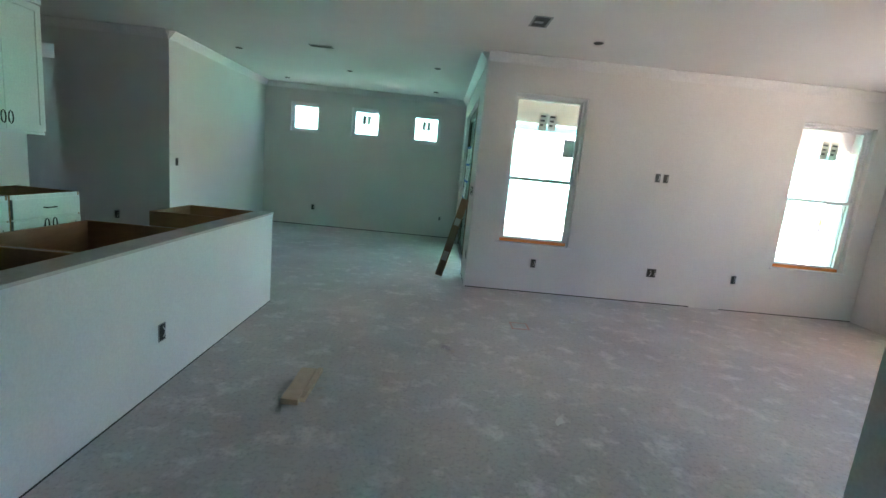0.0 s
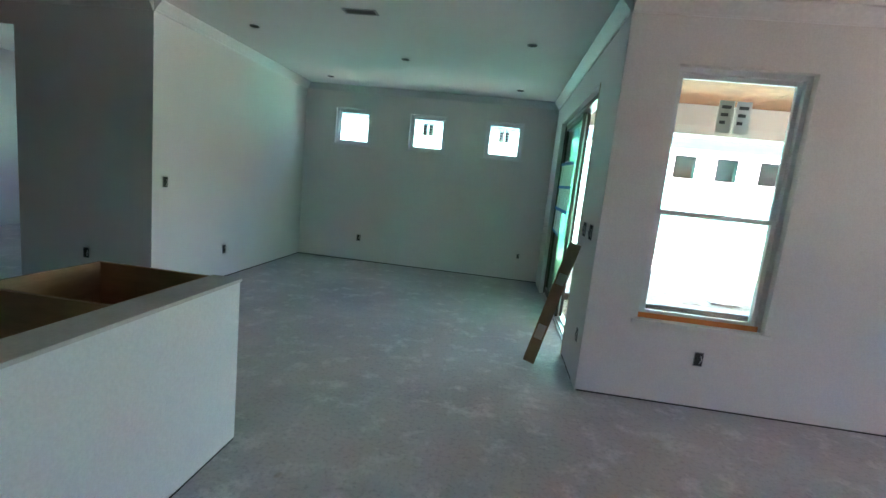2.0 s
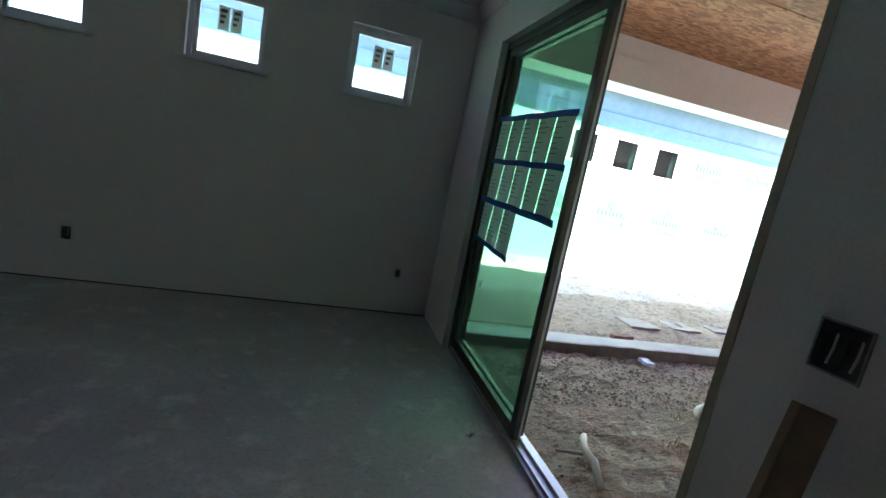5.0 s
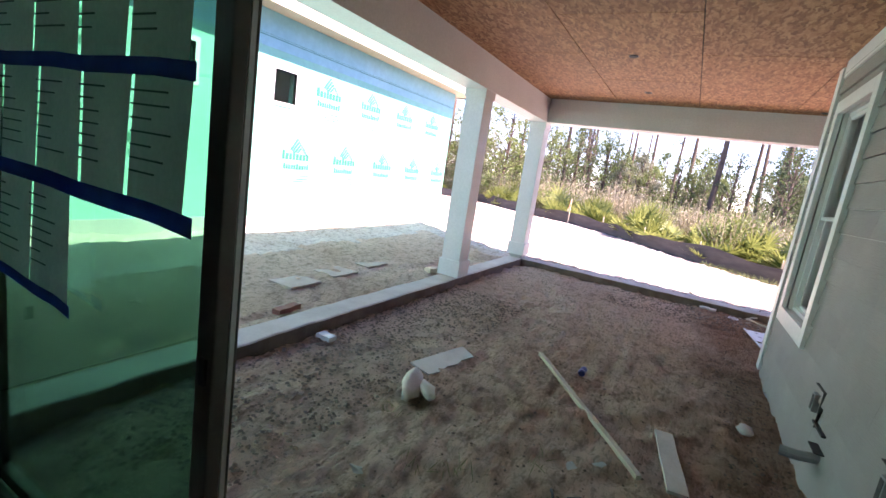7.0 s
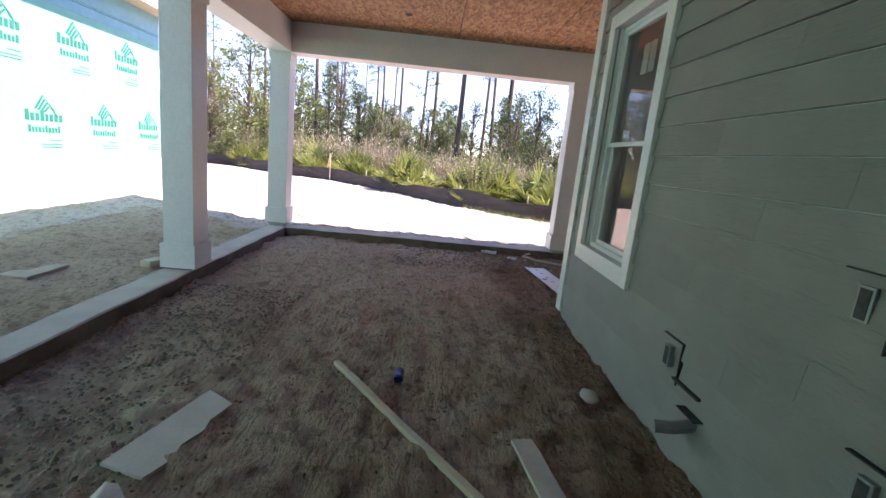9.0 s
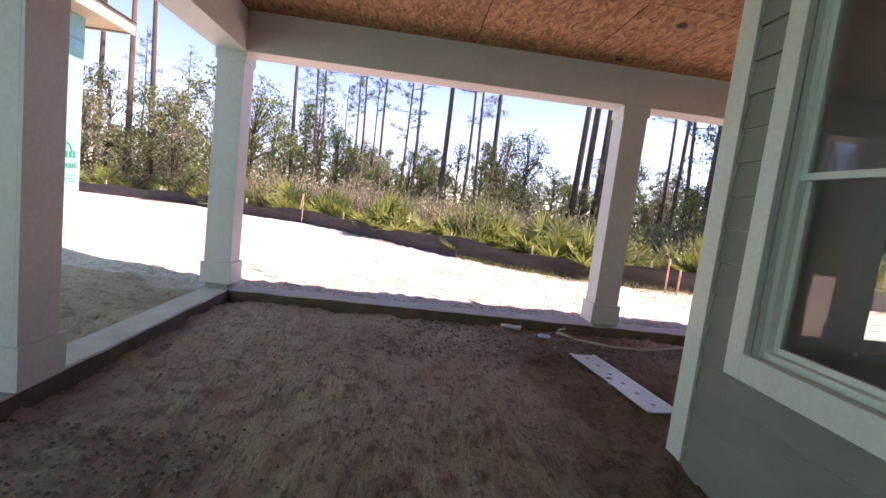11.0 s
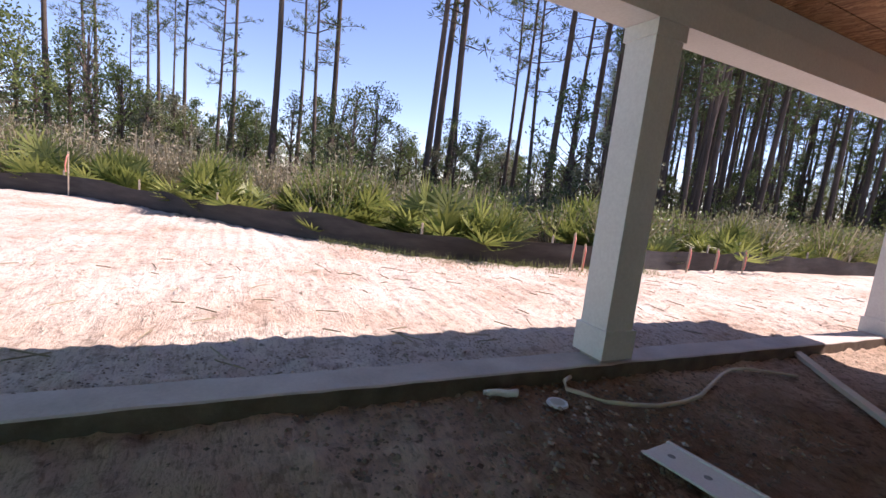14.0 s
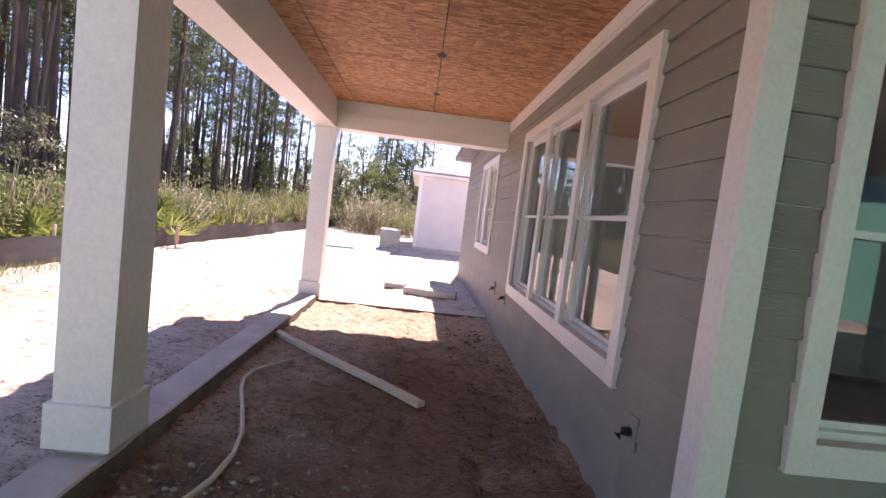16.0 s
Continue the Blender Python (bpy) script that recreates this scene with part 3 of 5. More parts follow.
for j in range(len(ys) - 1):
    for i in range(nx - 1):
        faces.append((j * nx + i, j * nx + i + 1, (j + 1) * nx + i + 1, (j + 1) * nx + i))
        cx, cy = (xs[i] + xs[i + 1]) / 2, (ys[j] + ys[j + 1]) / 2
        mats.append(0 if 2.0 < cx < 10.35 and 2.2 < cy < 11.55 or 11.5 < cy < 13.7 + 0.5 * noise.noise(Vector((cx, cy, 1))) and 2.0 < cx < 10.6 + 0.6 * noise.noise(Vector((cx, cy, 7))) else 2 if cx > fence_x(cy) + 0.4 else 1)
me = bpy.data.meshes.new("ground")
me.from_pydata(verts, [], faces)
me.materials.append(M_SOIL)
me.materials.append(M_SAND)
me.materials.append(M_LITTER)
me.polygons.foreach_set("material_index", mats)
me.polygons.foreach_set("use_smooth", [True] * len(faces))
tagged(new("ground", me), "bare trampled sand and brown soil of a building plot", "ground", kind="structure")


def rough_bar(x0, y0, x1, y1, z0, z1, step=0.12, amp=0.008):
    """A kerb with a slightly uneven top and edges."""
    bm = bmesh.new()
    along_x = (x1 - x0) > (y1 - y0)
    n = max(2, int(((x1 - x0) if along_x else (y1 - y0)) / step))
    rows = []
    for k in range(n + 1):
        f = k / n
        def j(s):
            return amp * noise.noise(Vector((x0 + f * 37.0, y0 + s * 5.3, s * 2.7)))
        if along_x:
            x = x0 + (x1 - x0) * f
            p = [(x, y0 + j(1), z0), (x, y0 + j(2), z1 + j(3) - 0.01), (x, y0 + 0.012 + j(2), z1 + j(3)), (x, (y0 + y1) / 2, z1 + j(4)), (x, y1 - 0.012 + j(5), z1 + j(6)), (x, y1 + j(5), z1 + j(6) - 0.01), (x, y1, z0)]
        else:
            y = y0 + (y1 - y0) * f
            p = [(x0 + j(1), y, z0), (x0 + j(2), y, z1 + j(3) - 0.01), (x0 + 0.012 + j(2), y, z1 + j(3)), ((x0 + x1) / 2, y, z1 + j(4)), (x1 - 0.012 + j(5), y, z1 + j(6)), (x1 + j(5), y, z1 + j(6) - 0.01), (x1, y, z0)]
        rows.append([bm.verts.new(q) for q in p])
    for u, v in zip(rows, rows[1:]):
        for k in range(6):
            # slot 1, the darker copy, goes on the side faces
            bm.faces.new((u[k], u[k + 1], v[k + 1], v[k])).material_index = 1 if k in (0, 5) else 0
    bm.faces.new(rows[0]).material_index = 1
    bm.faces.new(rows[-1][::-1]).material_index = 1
    return bm


KZ = -0.06
# side faces get a darker concrete colour in place of their shade
M_KERBSIDE = surf("shade_dark_concrete", (0.10, 0.075, 0.055), (0.20, 0.16, 0.125), 4, 0.95, 40, 0.6, 0.006)
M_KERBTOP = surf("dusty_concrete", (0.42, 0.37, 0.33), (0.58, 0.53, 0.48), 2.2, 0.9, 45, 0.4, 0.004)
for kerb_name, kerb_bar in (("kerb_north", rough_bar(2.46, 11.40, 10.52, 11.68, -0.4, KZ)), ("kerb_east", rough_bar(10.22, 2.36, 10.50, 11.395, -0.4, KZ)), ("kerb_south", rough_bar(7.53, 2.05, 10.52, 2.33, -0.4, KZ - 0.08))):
    kerb = structure(kerb_name, kerb_bar, M_KERBTOP, "rough grey concrete porch footing edge with sides coloured dark for shade", "kerb")
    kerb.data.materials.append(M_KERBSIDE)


def column(x, y, foot):
    """A boxed porch column on a concrete pad; x, y is its centre, foot the height of its plinth."""
    c = thing("porch_column", "white boxed porch column with a plinth on a concrete pad", "column", x, y, 0, "porch columns")
    s, b = 0.142, 0.167
    part("footing_pad", boxes((-0.12, -0.12, -0.40, 0.12, 0.12, foot - 0.0005), bevel=0.008), M_CONC, c, "greenish grey concrete pad")
    part("plinth", boxes((-b, -b, foot, b, b, foot + 0.235), bevel=0.004), M_TRIM, c)
    for u in (-1, 1):
        part("face_board", boxes((-s, u * s - u * 0.02, foot + 0.235, s, u * s, 2.53), bevel=0.002), M_TRIM, c)
        part("face_board", boxes((u * s - u * 0.02, -s + 0.0205, foot + 0.235, u * s, s - 0.0205, 2.53), bevel=0.002), M_TRIM, c)
    part("cap", boxes((-b + 0.01, -b + 0.01, 2.42, b - 0.01, -s - 0.0005, 2.528), (-b + 0.01, s + 0.0005, 2.42, b - 0.01, b - 0.01, 2.528), (-b + 0.01, -s, 2.42, -s - 0.0005, s, 2.528), (s + 0.0005, -s, 2.42, b - 0.01, s, 2.528)), M_TRIM, c)
    return c


BX, BY = 10.37, 11.545
for x, y, foot in ((7.60, BY, -0.05), (BX, BY, 0.0), (BX, 7.03, -0.025), (BX, 2.18, -0.11)):
    column(x, y, foot)


def beam(name, x0, y0, x1, y1):
    b = thing(name, "white painted boxed porch beam", "beam", kind="structure")
    z = 2.53
    g = 0.022
    along_x = (x1 - x0) > (y1 - y0)
    part("lower_board", boxes((x0, y0, z, x1, y1, z + 0.235), bevel=0.003), M_TRIM, b)
    if along_x:
        part("upper_board", boxes((x0, y0 + g, z + 0.236, x1, y1 - g, 2.957)), M_TRIM, b)
    else:
        part("upper_board", boxes((x0 + g, y0, z + 0.236, x1 - g, y1, 2.957)), M_TRIM, b)


beam("beam_north", 2.46, BY - 0.165, BX + 0.165, BY + 0.165)
beam("beam_east", BX - 0.165, 2.346, BX + 0.165, BY - 0.1655)
beam("beam_south", 7.535, 2.015, BX + 0.165, 2.345)

# strand-board porch ceiling, one mesh of panels
bm = bmesh.new()


def panels(x0, y0, x1, y1, px, py, stagger):
    y, r = y0, 0
    while y < y1 - 0.01:
        x = x0 - (stagger if r % 2 else 0)
        while x < x1 - 0.01:
            a, b, c, d = max(x, x0), min(x + px, x1), y, min(y + py, y1)
            if b - a > 0.02:
                bx(bm, a + 0.005, c + 0.005, 2.96, b - 0.005, d - 0.005, 2.972)
            x += px
        y += py
        r += 1


panels(2.45, YO + 0.01, 10.6, BY + 0.1, 2.44, 1.22, 1.22)
panels(7.53, 2.1, 10.6, YO + 0.01, 1.22, 1.22, 0)
structure("porch_ceiling", bm, M_OSB, "bare orange-brown strand board porch ceiling with panel joints", "porch ceiling")
structure("porch_deck", boxes((2.45, YO, 2.973, 10.6, BY + 0.2, 3.0), (7.53, 2.0, 2.973, 10.6, YO, 3.0)), M_HOLE, "dark roof sheathing above the porch", "roof deck")


def can_light(x, y, z, r=0.055):
    c = thing("light_cutout", "round dark cut-out for a recessed ceiling light", "ceiling light", x, y, z, "recessed light cut-outs")
    b = bmesh.new()
    bmesh.ops.create_cone(b, cap_ends=True, segments=20, radius1=r, radius2=r * 0.96, depth=0.006)
    part("rim", b, M_GREYMETAL, c)
    b = bmesh.new()
    bmesh.ops.create_cone(b, cap_ends=True, segments=20, radius1=r * 0.85, radius2=r * 0.85, depth=0.004)
    h = part("opening", b, M_HOLE, c)
    h.location = (0, 0, -0.003)


for x, y in ((9.3, 9.65), (10.05, 9.8 - 2.4), (9.05, 7.3), (8.75, 4.83), (8.75, 3.4), (5.6, 9.65), (7.4, 9.65)):
    can_light(x, y, 2.957)
for x, y in ((-1.15, 8.79), (0.25, 9.65), (1.67, 8.78), (3.30, 6.79), (1.64, 10.86), (-1.16, 10.93)):
    can_light(x, y, CZ - 0.003, 0.05)


def ceiling_vent(x, y, w, d, open_hole):
    v = thing("ceiling_vent", "dark open ceiling duct boot with metal rim", "ceiling vent", x, y, CZ, "ceiling vents")
    part("rim", boxes((-w / 2, -d / 2, -0.004, w / 2, -d / 2 + 0.02, -0.0005), (-w / 2, d / 2 - 0.02, -0.004, w / 2, d / 2, -0.0005), (-w / 2, -d / 2 + 0.02, -0.004, -w / 2 + 0.02, d / 2 - 0.02, -0.0005), (w / 2 - 0.02, -d / 2 + 0.02, -0.004, w / 2, d / 2 - 0.02, -0.0005)), M_GREYMETAL, v)
    part("opening", boxes((-w / 2 + 0.02, -d / 2 + 0.02, -0.003, w / 2 - 0.02, d / 2 - 0.02, -0.0005)), M_HOLE, v)
    if open_hole:
        part("flap", boxes((-w / 2 + 0.03, -0.02, -0.007, w / 2 - 0.06, 0.03, -0.0032)), M_GREYMETAL, v)


ceiling_vent(2.61, 6.35, 0.17, 0.30, True)
ceiling_vent(0.16, 8.19, 0.30, 0.13, False)

# ---- siding, corner boards ----
EXPO = 0.178


def plank_mesh(length, axis):
    bm = bmesh.new()
    prof = [(0.004, 0.0), (0.025, 0.0), (0.0265, 0.003), (0.008, EXPO - 0.004), (0.004, EXPO - 0.004)]
    ends = []
    for e in (0.001, length - 0.001):
        ends.append([bm.verts.new((e, p, z) if axis == "x" else (p, e, z)) for p, z in prof])
    for i in range(5):
        bm.faces.new((ends[0][i], ends[0][(i + 1) % 5], ends[1][(i + 1) % 5], ends[1][i]))
    bm.faces.new(ends[0])
    bm.faces.new(ends[1][::-1])
    bmesh.ops.recalc_face_normals(bm, faces=list(bm.faces))
    m = bpy.data.meshes.new("plank")
    bm.to_mesh(m)
    bm.free()
    m.materials.append(M_SIDING)
    return m


def clad(parent, axis, c, a0, a1, holes, joints):
    z, row = -0.20, 0
    while z < 2.93:
        cuts = [(a0, a1)]
        for h0, h1, hz0, hz1 in holes:
            if hz0 - 0.125 < z + EXPO * 0.6 and z + EXPO * 0.4 < hz1 + 0.105:
                nxt = []
                for u, v in cuts:
                    if h0 - 0.104 > u and h1 + 0.104 < v:
                        nxt += [(u, h0 - 0.104), (h1 + 0.104, v)]
                    else:
                        nxt.append((u, v))
                cuts = nxt
        for u, v in cuts:
            j = joints[row % len(joints)]
            pieces = [(u, j), (j, v)] if u + 0.3 < j < v - 0.3 else [(u, v)]
            for p, q in pieces:
                ob = new("plank", plank_mesh(q - p, axis))
                ob.location = (p, c, z) if axis == "x" else (c, p, z)
                ob.parent = parent
        z += EXPO
        row += 1


structure("trim_corner_north", boxes((XO - 0.105, YO + 0.0045, -0.13, XO + 0.036, YO + 0.040, 2.90), bevel=0.003), M_TRIM, "white vertical corner board", "corner board")
structure("trim_corner_east", boxes((XO + 0.0045, YO - 0.098, -0.13, XO + 0.036, YO + 0.004, 2.90), bevel=0.003), M_TRIM, "white vertical corner board", "corner board")
structure("trim_frieze_north", boxes((2.46, YO + 0.0045, 2.80, XO - 0.11, YO + 0.026, 2.955), bevel=0.003), M_TRIM, "white frieze board under the porch ceiling", "frieze board")
structure("trim_frieze_east", boxes((XO + 0.0045, 2.35, 2.80, XO + 0.026, YO - 0.103, 2.955), bevel=0.003), M_TRIM, "white frieze board under the porch ceiling", "frieze board")
structure("foundation", boxes((2.46, YO - 0.02, -0.45, XO - 0.01, YO - 0.001, -0.001), (XO - 0.02, -3.2, -0.45, XO - 0.001, YO - 0.021, -0.001)), M_CONC, "grey concrete slab edge", "foundation")

# ---- roof of the house ----


def hip_roof(name, x0, y0, x1, y1, ridge, label):
    rb = bmesh.new()
    ov = [(x0, y0), (x1, y0), (x1, y1), (x0, y1)]
    lo = [rb.verts.new((x, y, 3.02)) for x, y in ov]
    lo2 = [rb.verts.new((x, y, 3.16)) for x, y in ov]
    r0, r1 = rb.verts.new(ridge[0]), rb.verts.new(ridge[1])
    for i in range(4):
        rb.faces.new((lo[i], lo[(i + 1) % 4], lo2[(i + 1) % 4], lo2[i]))
    rb.faces.new(lo[::-1])
    for f in ((lo2[0], lo2[1], r1, r0), (lo2[1], lo2[2], r1), (lo2[2], lo2[3], r0, r1), (lo2[3], lo2[0], r0)):
        rb.faces.new(f)
    structure(name, rb, M_SHINGLE, label, "roof")


hip_roof("roof_house", -7.2, -3.8, 7.95, 12.12, ((0.0, 1.5, 5.6), (0.6, 6.5, 5.6)), "low hipped house roof with grey shingles")
hip_roof("roof_porch", 7.951, 1.62, 11.0, 12.12, ((7.96, 4.5, 3.9), (7.96, 9.0, 3.9)), "low sloped porch roof with grey shingles")
structure("fascia", boxes((2.5, 12.08, 2.86, 11.0, 12.12, 3.019), (10.96, 1.66, 2.86, 11.0, 12.079, 3.019), (7.6, 1.62, 2.86, 11.0, 1.659, 3.019)), M_WOODRAW, "raw timber fascia board at the eaves", "fascia")

# ---- kitchen ----
isl = tagged(part("island_half_wall", boxes((0.155, 2.2, 0, 0.283, 6.277, 0.862), bevel=0.003), M_WALL), "primed plasterboard half wall of a kitchen island", "half wall", kind="structure")
part("cap_board", boxes((0.13, 2.2, 0.863, 0.290, 6.285, 0.881), bevel=0.003), M_GYP, isl, "dusty raw cap board")
part("bottom_joint", boxes((0.2835, 2.2, 0.001, 0.2855, 6.27, 0.010)), M_HOLE, isl)


def base_box(name, x0, x1, y0, y1, front=0, drawers=1, doors=2, label="white base cabinet with open top and plywood inside"):
    """A cabinet body with no worktop; front is the side (+1 or -1 along x) of its doors, 0 for none."""
    c = thing(name, label, "cabinet", 0, 0, 0, "kitchen cabinets")
    t, h = 0.018, 0.876
    part("side_panel", boxes((x0, y0, 0, x1, y0 + t, h), bevel=0.001), M_PLY, c)
    part("side_panel", boxes((x0, y1 - t, 0, x1, y1, h), bevel=0.001), M_PLY, c)
    back, face = (x0, x1) if front >= 0 else (x1, x0)
    d = 1 if front >= 0 else -1
    part("back_panel", boxes((back, y0 + t, 0.1, back + d * t, y1 - t, h - 0.001)), M_PLY, c)
    part("bottom_panel", boxes((x0 + t, y0 + t, 0.1, x1 - t, y1 - t, 0.118)), M_PLY, c)
    part("face_frame", boxes((face - d * t, y0 + t, 0.1, face, y1 - t, h - 0.002)), M_CAB if front else M_PLY, c)
    part("end_panel", boxes((x0, y1 + 0.0005, 0, x1, y1 + 0.006, h)), M_CAB, c, "white finished end panel")
    if front:
        f0, f1 = face + d * 0.001, face + d * 0.02
        w = (y1 - y0 - 0.02) / drawers
        for k in range(drawers):
            a, b = y0 + 0.01 + k * w + 0.006, y0 + 0.01 + (k + 1) * w - 0.006
            dr = part("drawer_front", boxes((f0, a, 0.67, f1, b, 0.84), bevel=0.005), M_CAB, c)
            part("handle", tube([(f1 - d * 0.001, (a + b) / 2 - 0.06, 0.755), (f1 + d * 0.03, (a + b) / 2 - 0.05, 0.755), (f1 + d * 0.03, (a + b) / 2 + 0.05, 0.755), (f1 - d * 0.001, (a + b) / 2 + 0.06, 0.755)], 0.006), M_DARK, dr, "black bar handle")
        w = (y1 - y0 - 0.02) / doors
        for k in range(doors):
            a, b = y0 + 0.01 + k * w + 0.004, y0 + 0.01 + (k + 1) * w - 0.004
            panel_door(c, f0, f1, a, b, 0.12, 0.655, d, b - 0.04 if k % 2 == 0 else a + 0.04, 0.60)
    return c


def panel_door(parent, f0, f1, a, b, z0, z1, d, hy, hz):
    r = 0.055
    dr = part("door", boxes((f0, a, z0, f1, a + r, z1), (f0, b - r, z0, f1, b, z1), (f0, a + r, z1 - r, f1, b - r, z1), (f0, a + r, z0, f1, b - r, z0 + r), (f0, a + r, z0 + r, f1 - d * 0.010, b - r, z1 - r)), M_CAB, parent)
    ring = [(f1 + d * 0.012, hy + 0.022 * math.cos(t), hz + 0.055 * math.sin(t)) for t in (k * math.pi / 6 for k in range(13))]
    part("handle", tube(ring, 0.005, 6), M_DARK, dr, "black oval pull")


base_box("island_cabinet", -0.50, 0.128, 5.66, 6.27)
base_box("island_cabinet", -0.50, 0.128, 4.10, 4.99)
base_box("island_cabinet", -0.50, 0.128, 3.20, 4.09)
base_box("island_cabinet", -0.50, 0.128, 2.30, 3.19)
for y in (2.70, 3.46, 4.22, 4.98, 5.74):
    base_box("base_cabinet", -2.298, -1.70, y, y + 0.752, 1, 1, 2, "white base cabinet with drawer, dark handles and open top")


def wall_cabinet(y0, y1):
    c = thing("wall_cabinet", "white glossy wall cabinet with two panelled doors", "cabinet", 0, 0, 0, "kitchen cabinets")
    part("body", boxes((-2.298, y0, 1.41, -1.992, y1, 2.55), bevel=0.002), M_CAB, c)
    part("cornice", boxes((-2.298, y0, 2.551, -1.96, y1, 2.60), (-2.298, y0, 2.601, -1.93, y1, 2.64), bevel=0.004), M_CAB, c)
    part("light_rail", boxes((-2.02, y0, 1.385, -1.985, y1, 1.409)), M_CAB, c)
    m = (y0 + y1) / 2
    panel_door(c, -1.991, -1.972, y0 + 0.004, m - 0.002, 1.42, 2.54, 1, m - 0.035, 1.52)
    panel_door(c, -1.991, -1.972, m + 0.002, y1 - 0.004, 1.42, 2.54, 1, m + 0.035, 1.52)


for y in (3.2, 4.02, 4.84, 5.66):
    wall_cabinet(y, y + 0.818)


def outlet(x, y, z, nx, ny, w=0.055, h=0.095, two=False):
    """An open electrical box in a wall with wires; (nx, ny) points into the room."""
    o = thing("outlet_box", "open dark electrical box with loose wires in the wall", "electrical box", x, y, z, "open electrical boxes")
    o.rotation_euler = (0, 0, math.atan2(-nx, ny) + math.pi)
    n = 2 if two else 1
    W = w * n
    part("opening", boxes((-W / 2, -0.004, -h / 2, W / 2, -0.001, h / 2)), M_HOLE, o)
    part("rim", boxes((-W / 2 - 0.005, -0.006, -h / 2 - 0.005, -W / 2, -0.001, h / 2 + 0.005), (W / 2, -0.006, -h / 2 - 0.005, W / 2 + 0.005, -0.001, h / 2 + 0.005), (-W / 2, -0.006, h / 2, W / 2, -0.001, h / 2 + 0.005), (-W / 2, -0.006, -h / 2 - 0.005, W / 2, -0.001, -h / 2)), M_GREYMETAL, o)
    for k in range(2 * n):
        u = -W / 2 + W * (k + 0.5) / (2 * n)
        part("wire", tube([(u, -0.003, h * 0.3), (u + 0.006, -0.014, 0.0), (u - 0.004, -0.006, -h * 0.35)], 0.003, 5), M_PAPER if k % 2 else M_DARK, o)


for x, z, two in ((3.12, 0.38, False), (5.71, 0.41, False), (4.51, 1.59, False), (4.61, 1.59, False)):
    outlet(x, YW, z, 0, -1)
outlet(4.64, YW, 0.40, 0, -1, 0.055, 0.10, True)
outlet(-0.74, YN, 0.39, 0, -1)
outlet(1.94, YN, 0.40, 0, -1, 0.03, 0.06)
outlet(XL, 8.37, 1.18, 1, 0)
outlet(XL, 9.40, 0.36, 1, 0)
outlet(XR, 8.10, 1.20, -1, 0, 0.05, 0.11, True)
outlet(XR, 7.83, 1.20, -1, 0, 0.05, 0.11, True)
outlet(XR, 7.77, 0.38, -1, 0)
outlet(0.284, 4.49, 0.345, 1, 0)
outlet(-2.298, 6.25, 1.12, 1, 0, 0.055, 0.10, True)
outlet(-2.5, 8.198, 0.40, 0, -1)

# brown board leaning by the sliding door
p, q = Vector((1.95, 8.0, 0.0)), Vector((2.215, 8.07, 1.06))
d = q - p
L = d.length
lean = part("leaning_board", boxes((-0.05, -0.012, 0, 0.05, 0.012, L), bevel=0.002), M_CARD)
tagged(lean, "brown packing board leaning against the nook wall", "board")
zax = d.normalized()
yax = (Vector((0.15, 1, 0)) - zax * zax.dot(Vector((0.15, 1, 0)))).normalized()
xax = yax.cross(zax)
place(lean, Matrix.Translation(p + Vector((0, 0, 0.012))) @ Matrix((xax, yax, zax)).transposed().to_4x4())
for zz, hh in ((0.72, 0.10), (0.22, 0.13)):
    part("label_patch", boxes((-0.035, -0.0145, zz, 0.035, -0.0125, zz + hh), (-0.035, 0.0125, zz, 0.035, 0.0145, zz + hh)), M_PAPER, lean, "white paper label")


def plank_thing(name, label, cat, x0, y0, x1, y1, w, h, z, material, group=""):
    """A loose board lying from (x0, y0) to (x1, y1)."""
    L = math.hypot(x1 - x0, y1 - y0)
    bm = bmesh.new()
    n = 6
    rows = []
    for k in range(n + 1):
        u = -L / 2 + L * k / n
        s = 0.004 * math.sin(k * 1.7)
        rows.append([bm.verts.new(c) for c in ((u, -w / 2, s), (u, w / 2, s), (u, w / 2, h + s), (u, -w / 2, h + s))])
    for a, b in zip(rows, rows[1:]):
        for k in range(4):
            bm.faces.new((a[k], a[(k + 1) % 4], b[(k + 1) % 4], b[k]))
    bm.faces.new(rows[0])
    bm.faces.new(rows[-1][::-1])
    bmesh.ops.bevel(bm, geom=[e for e in bm.edges if len(e.link_faces) == 2 and e.calc_face_angle(0) > 0.5], offset=0.002, segments=1, affect="EDGES")
    ob = tagged(part(name, bm, material), label, cat, group)
    return place(ob, pose((x0 + x1) / 2, (y0 + y1) / 2, z, 0, 0, math.degrees(math.atan2(y1 - y0, x1 - x0))))


plank_thing("lumber_offcut", "short pale wood offcut lying on the concrete", "wood offcut", 1.07, 4.40, 1.07, 4.83, 0.10, 0.035, 0.004, M_WOODRAW)
plank_thing("lumber_offcut", "thin pale wood strip beside an offcut", "wood offcut", 1.135, 4.44, 1.14, 4.86, 0.03, 0.03, 0.004, M_WOODRAW)


def scrap(x, y, z, size, material, seed, name="scrap", label="small torn scrap of pale paper on the floor", cat="scrap", group="floor scraps"):
    rnd = random.Random(seed)
    bm = bmesh.new()
    k = 7
    c = bm.verts.new((0, 0, size * 0.16))
    ring = [bm.verts.new((size * rnd.uniform(0.5, 1.1) * math.cos(6.283 * i / k), size * rnd.uniform(0.25, 0.7) * math.sin(6.283 * i / k), size * rnd.uniform(0.02, 0.3))) for i in range(k)]
    for i in range(k):
        bm.faces.new((c, ring[i], ring[(i + 1) % k]))
    bmesh.ops.solidify(bm, geom=list(bm.faces), thickness=0.003)
    ob = tagged(part(name, bm, material), label, cat, group)
    place(ob, pose(x, y, z + 0.004, 0, 0, rnd.uniform(0, 360)))


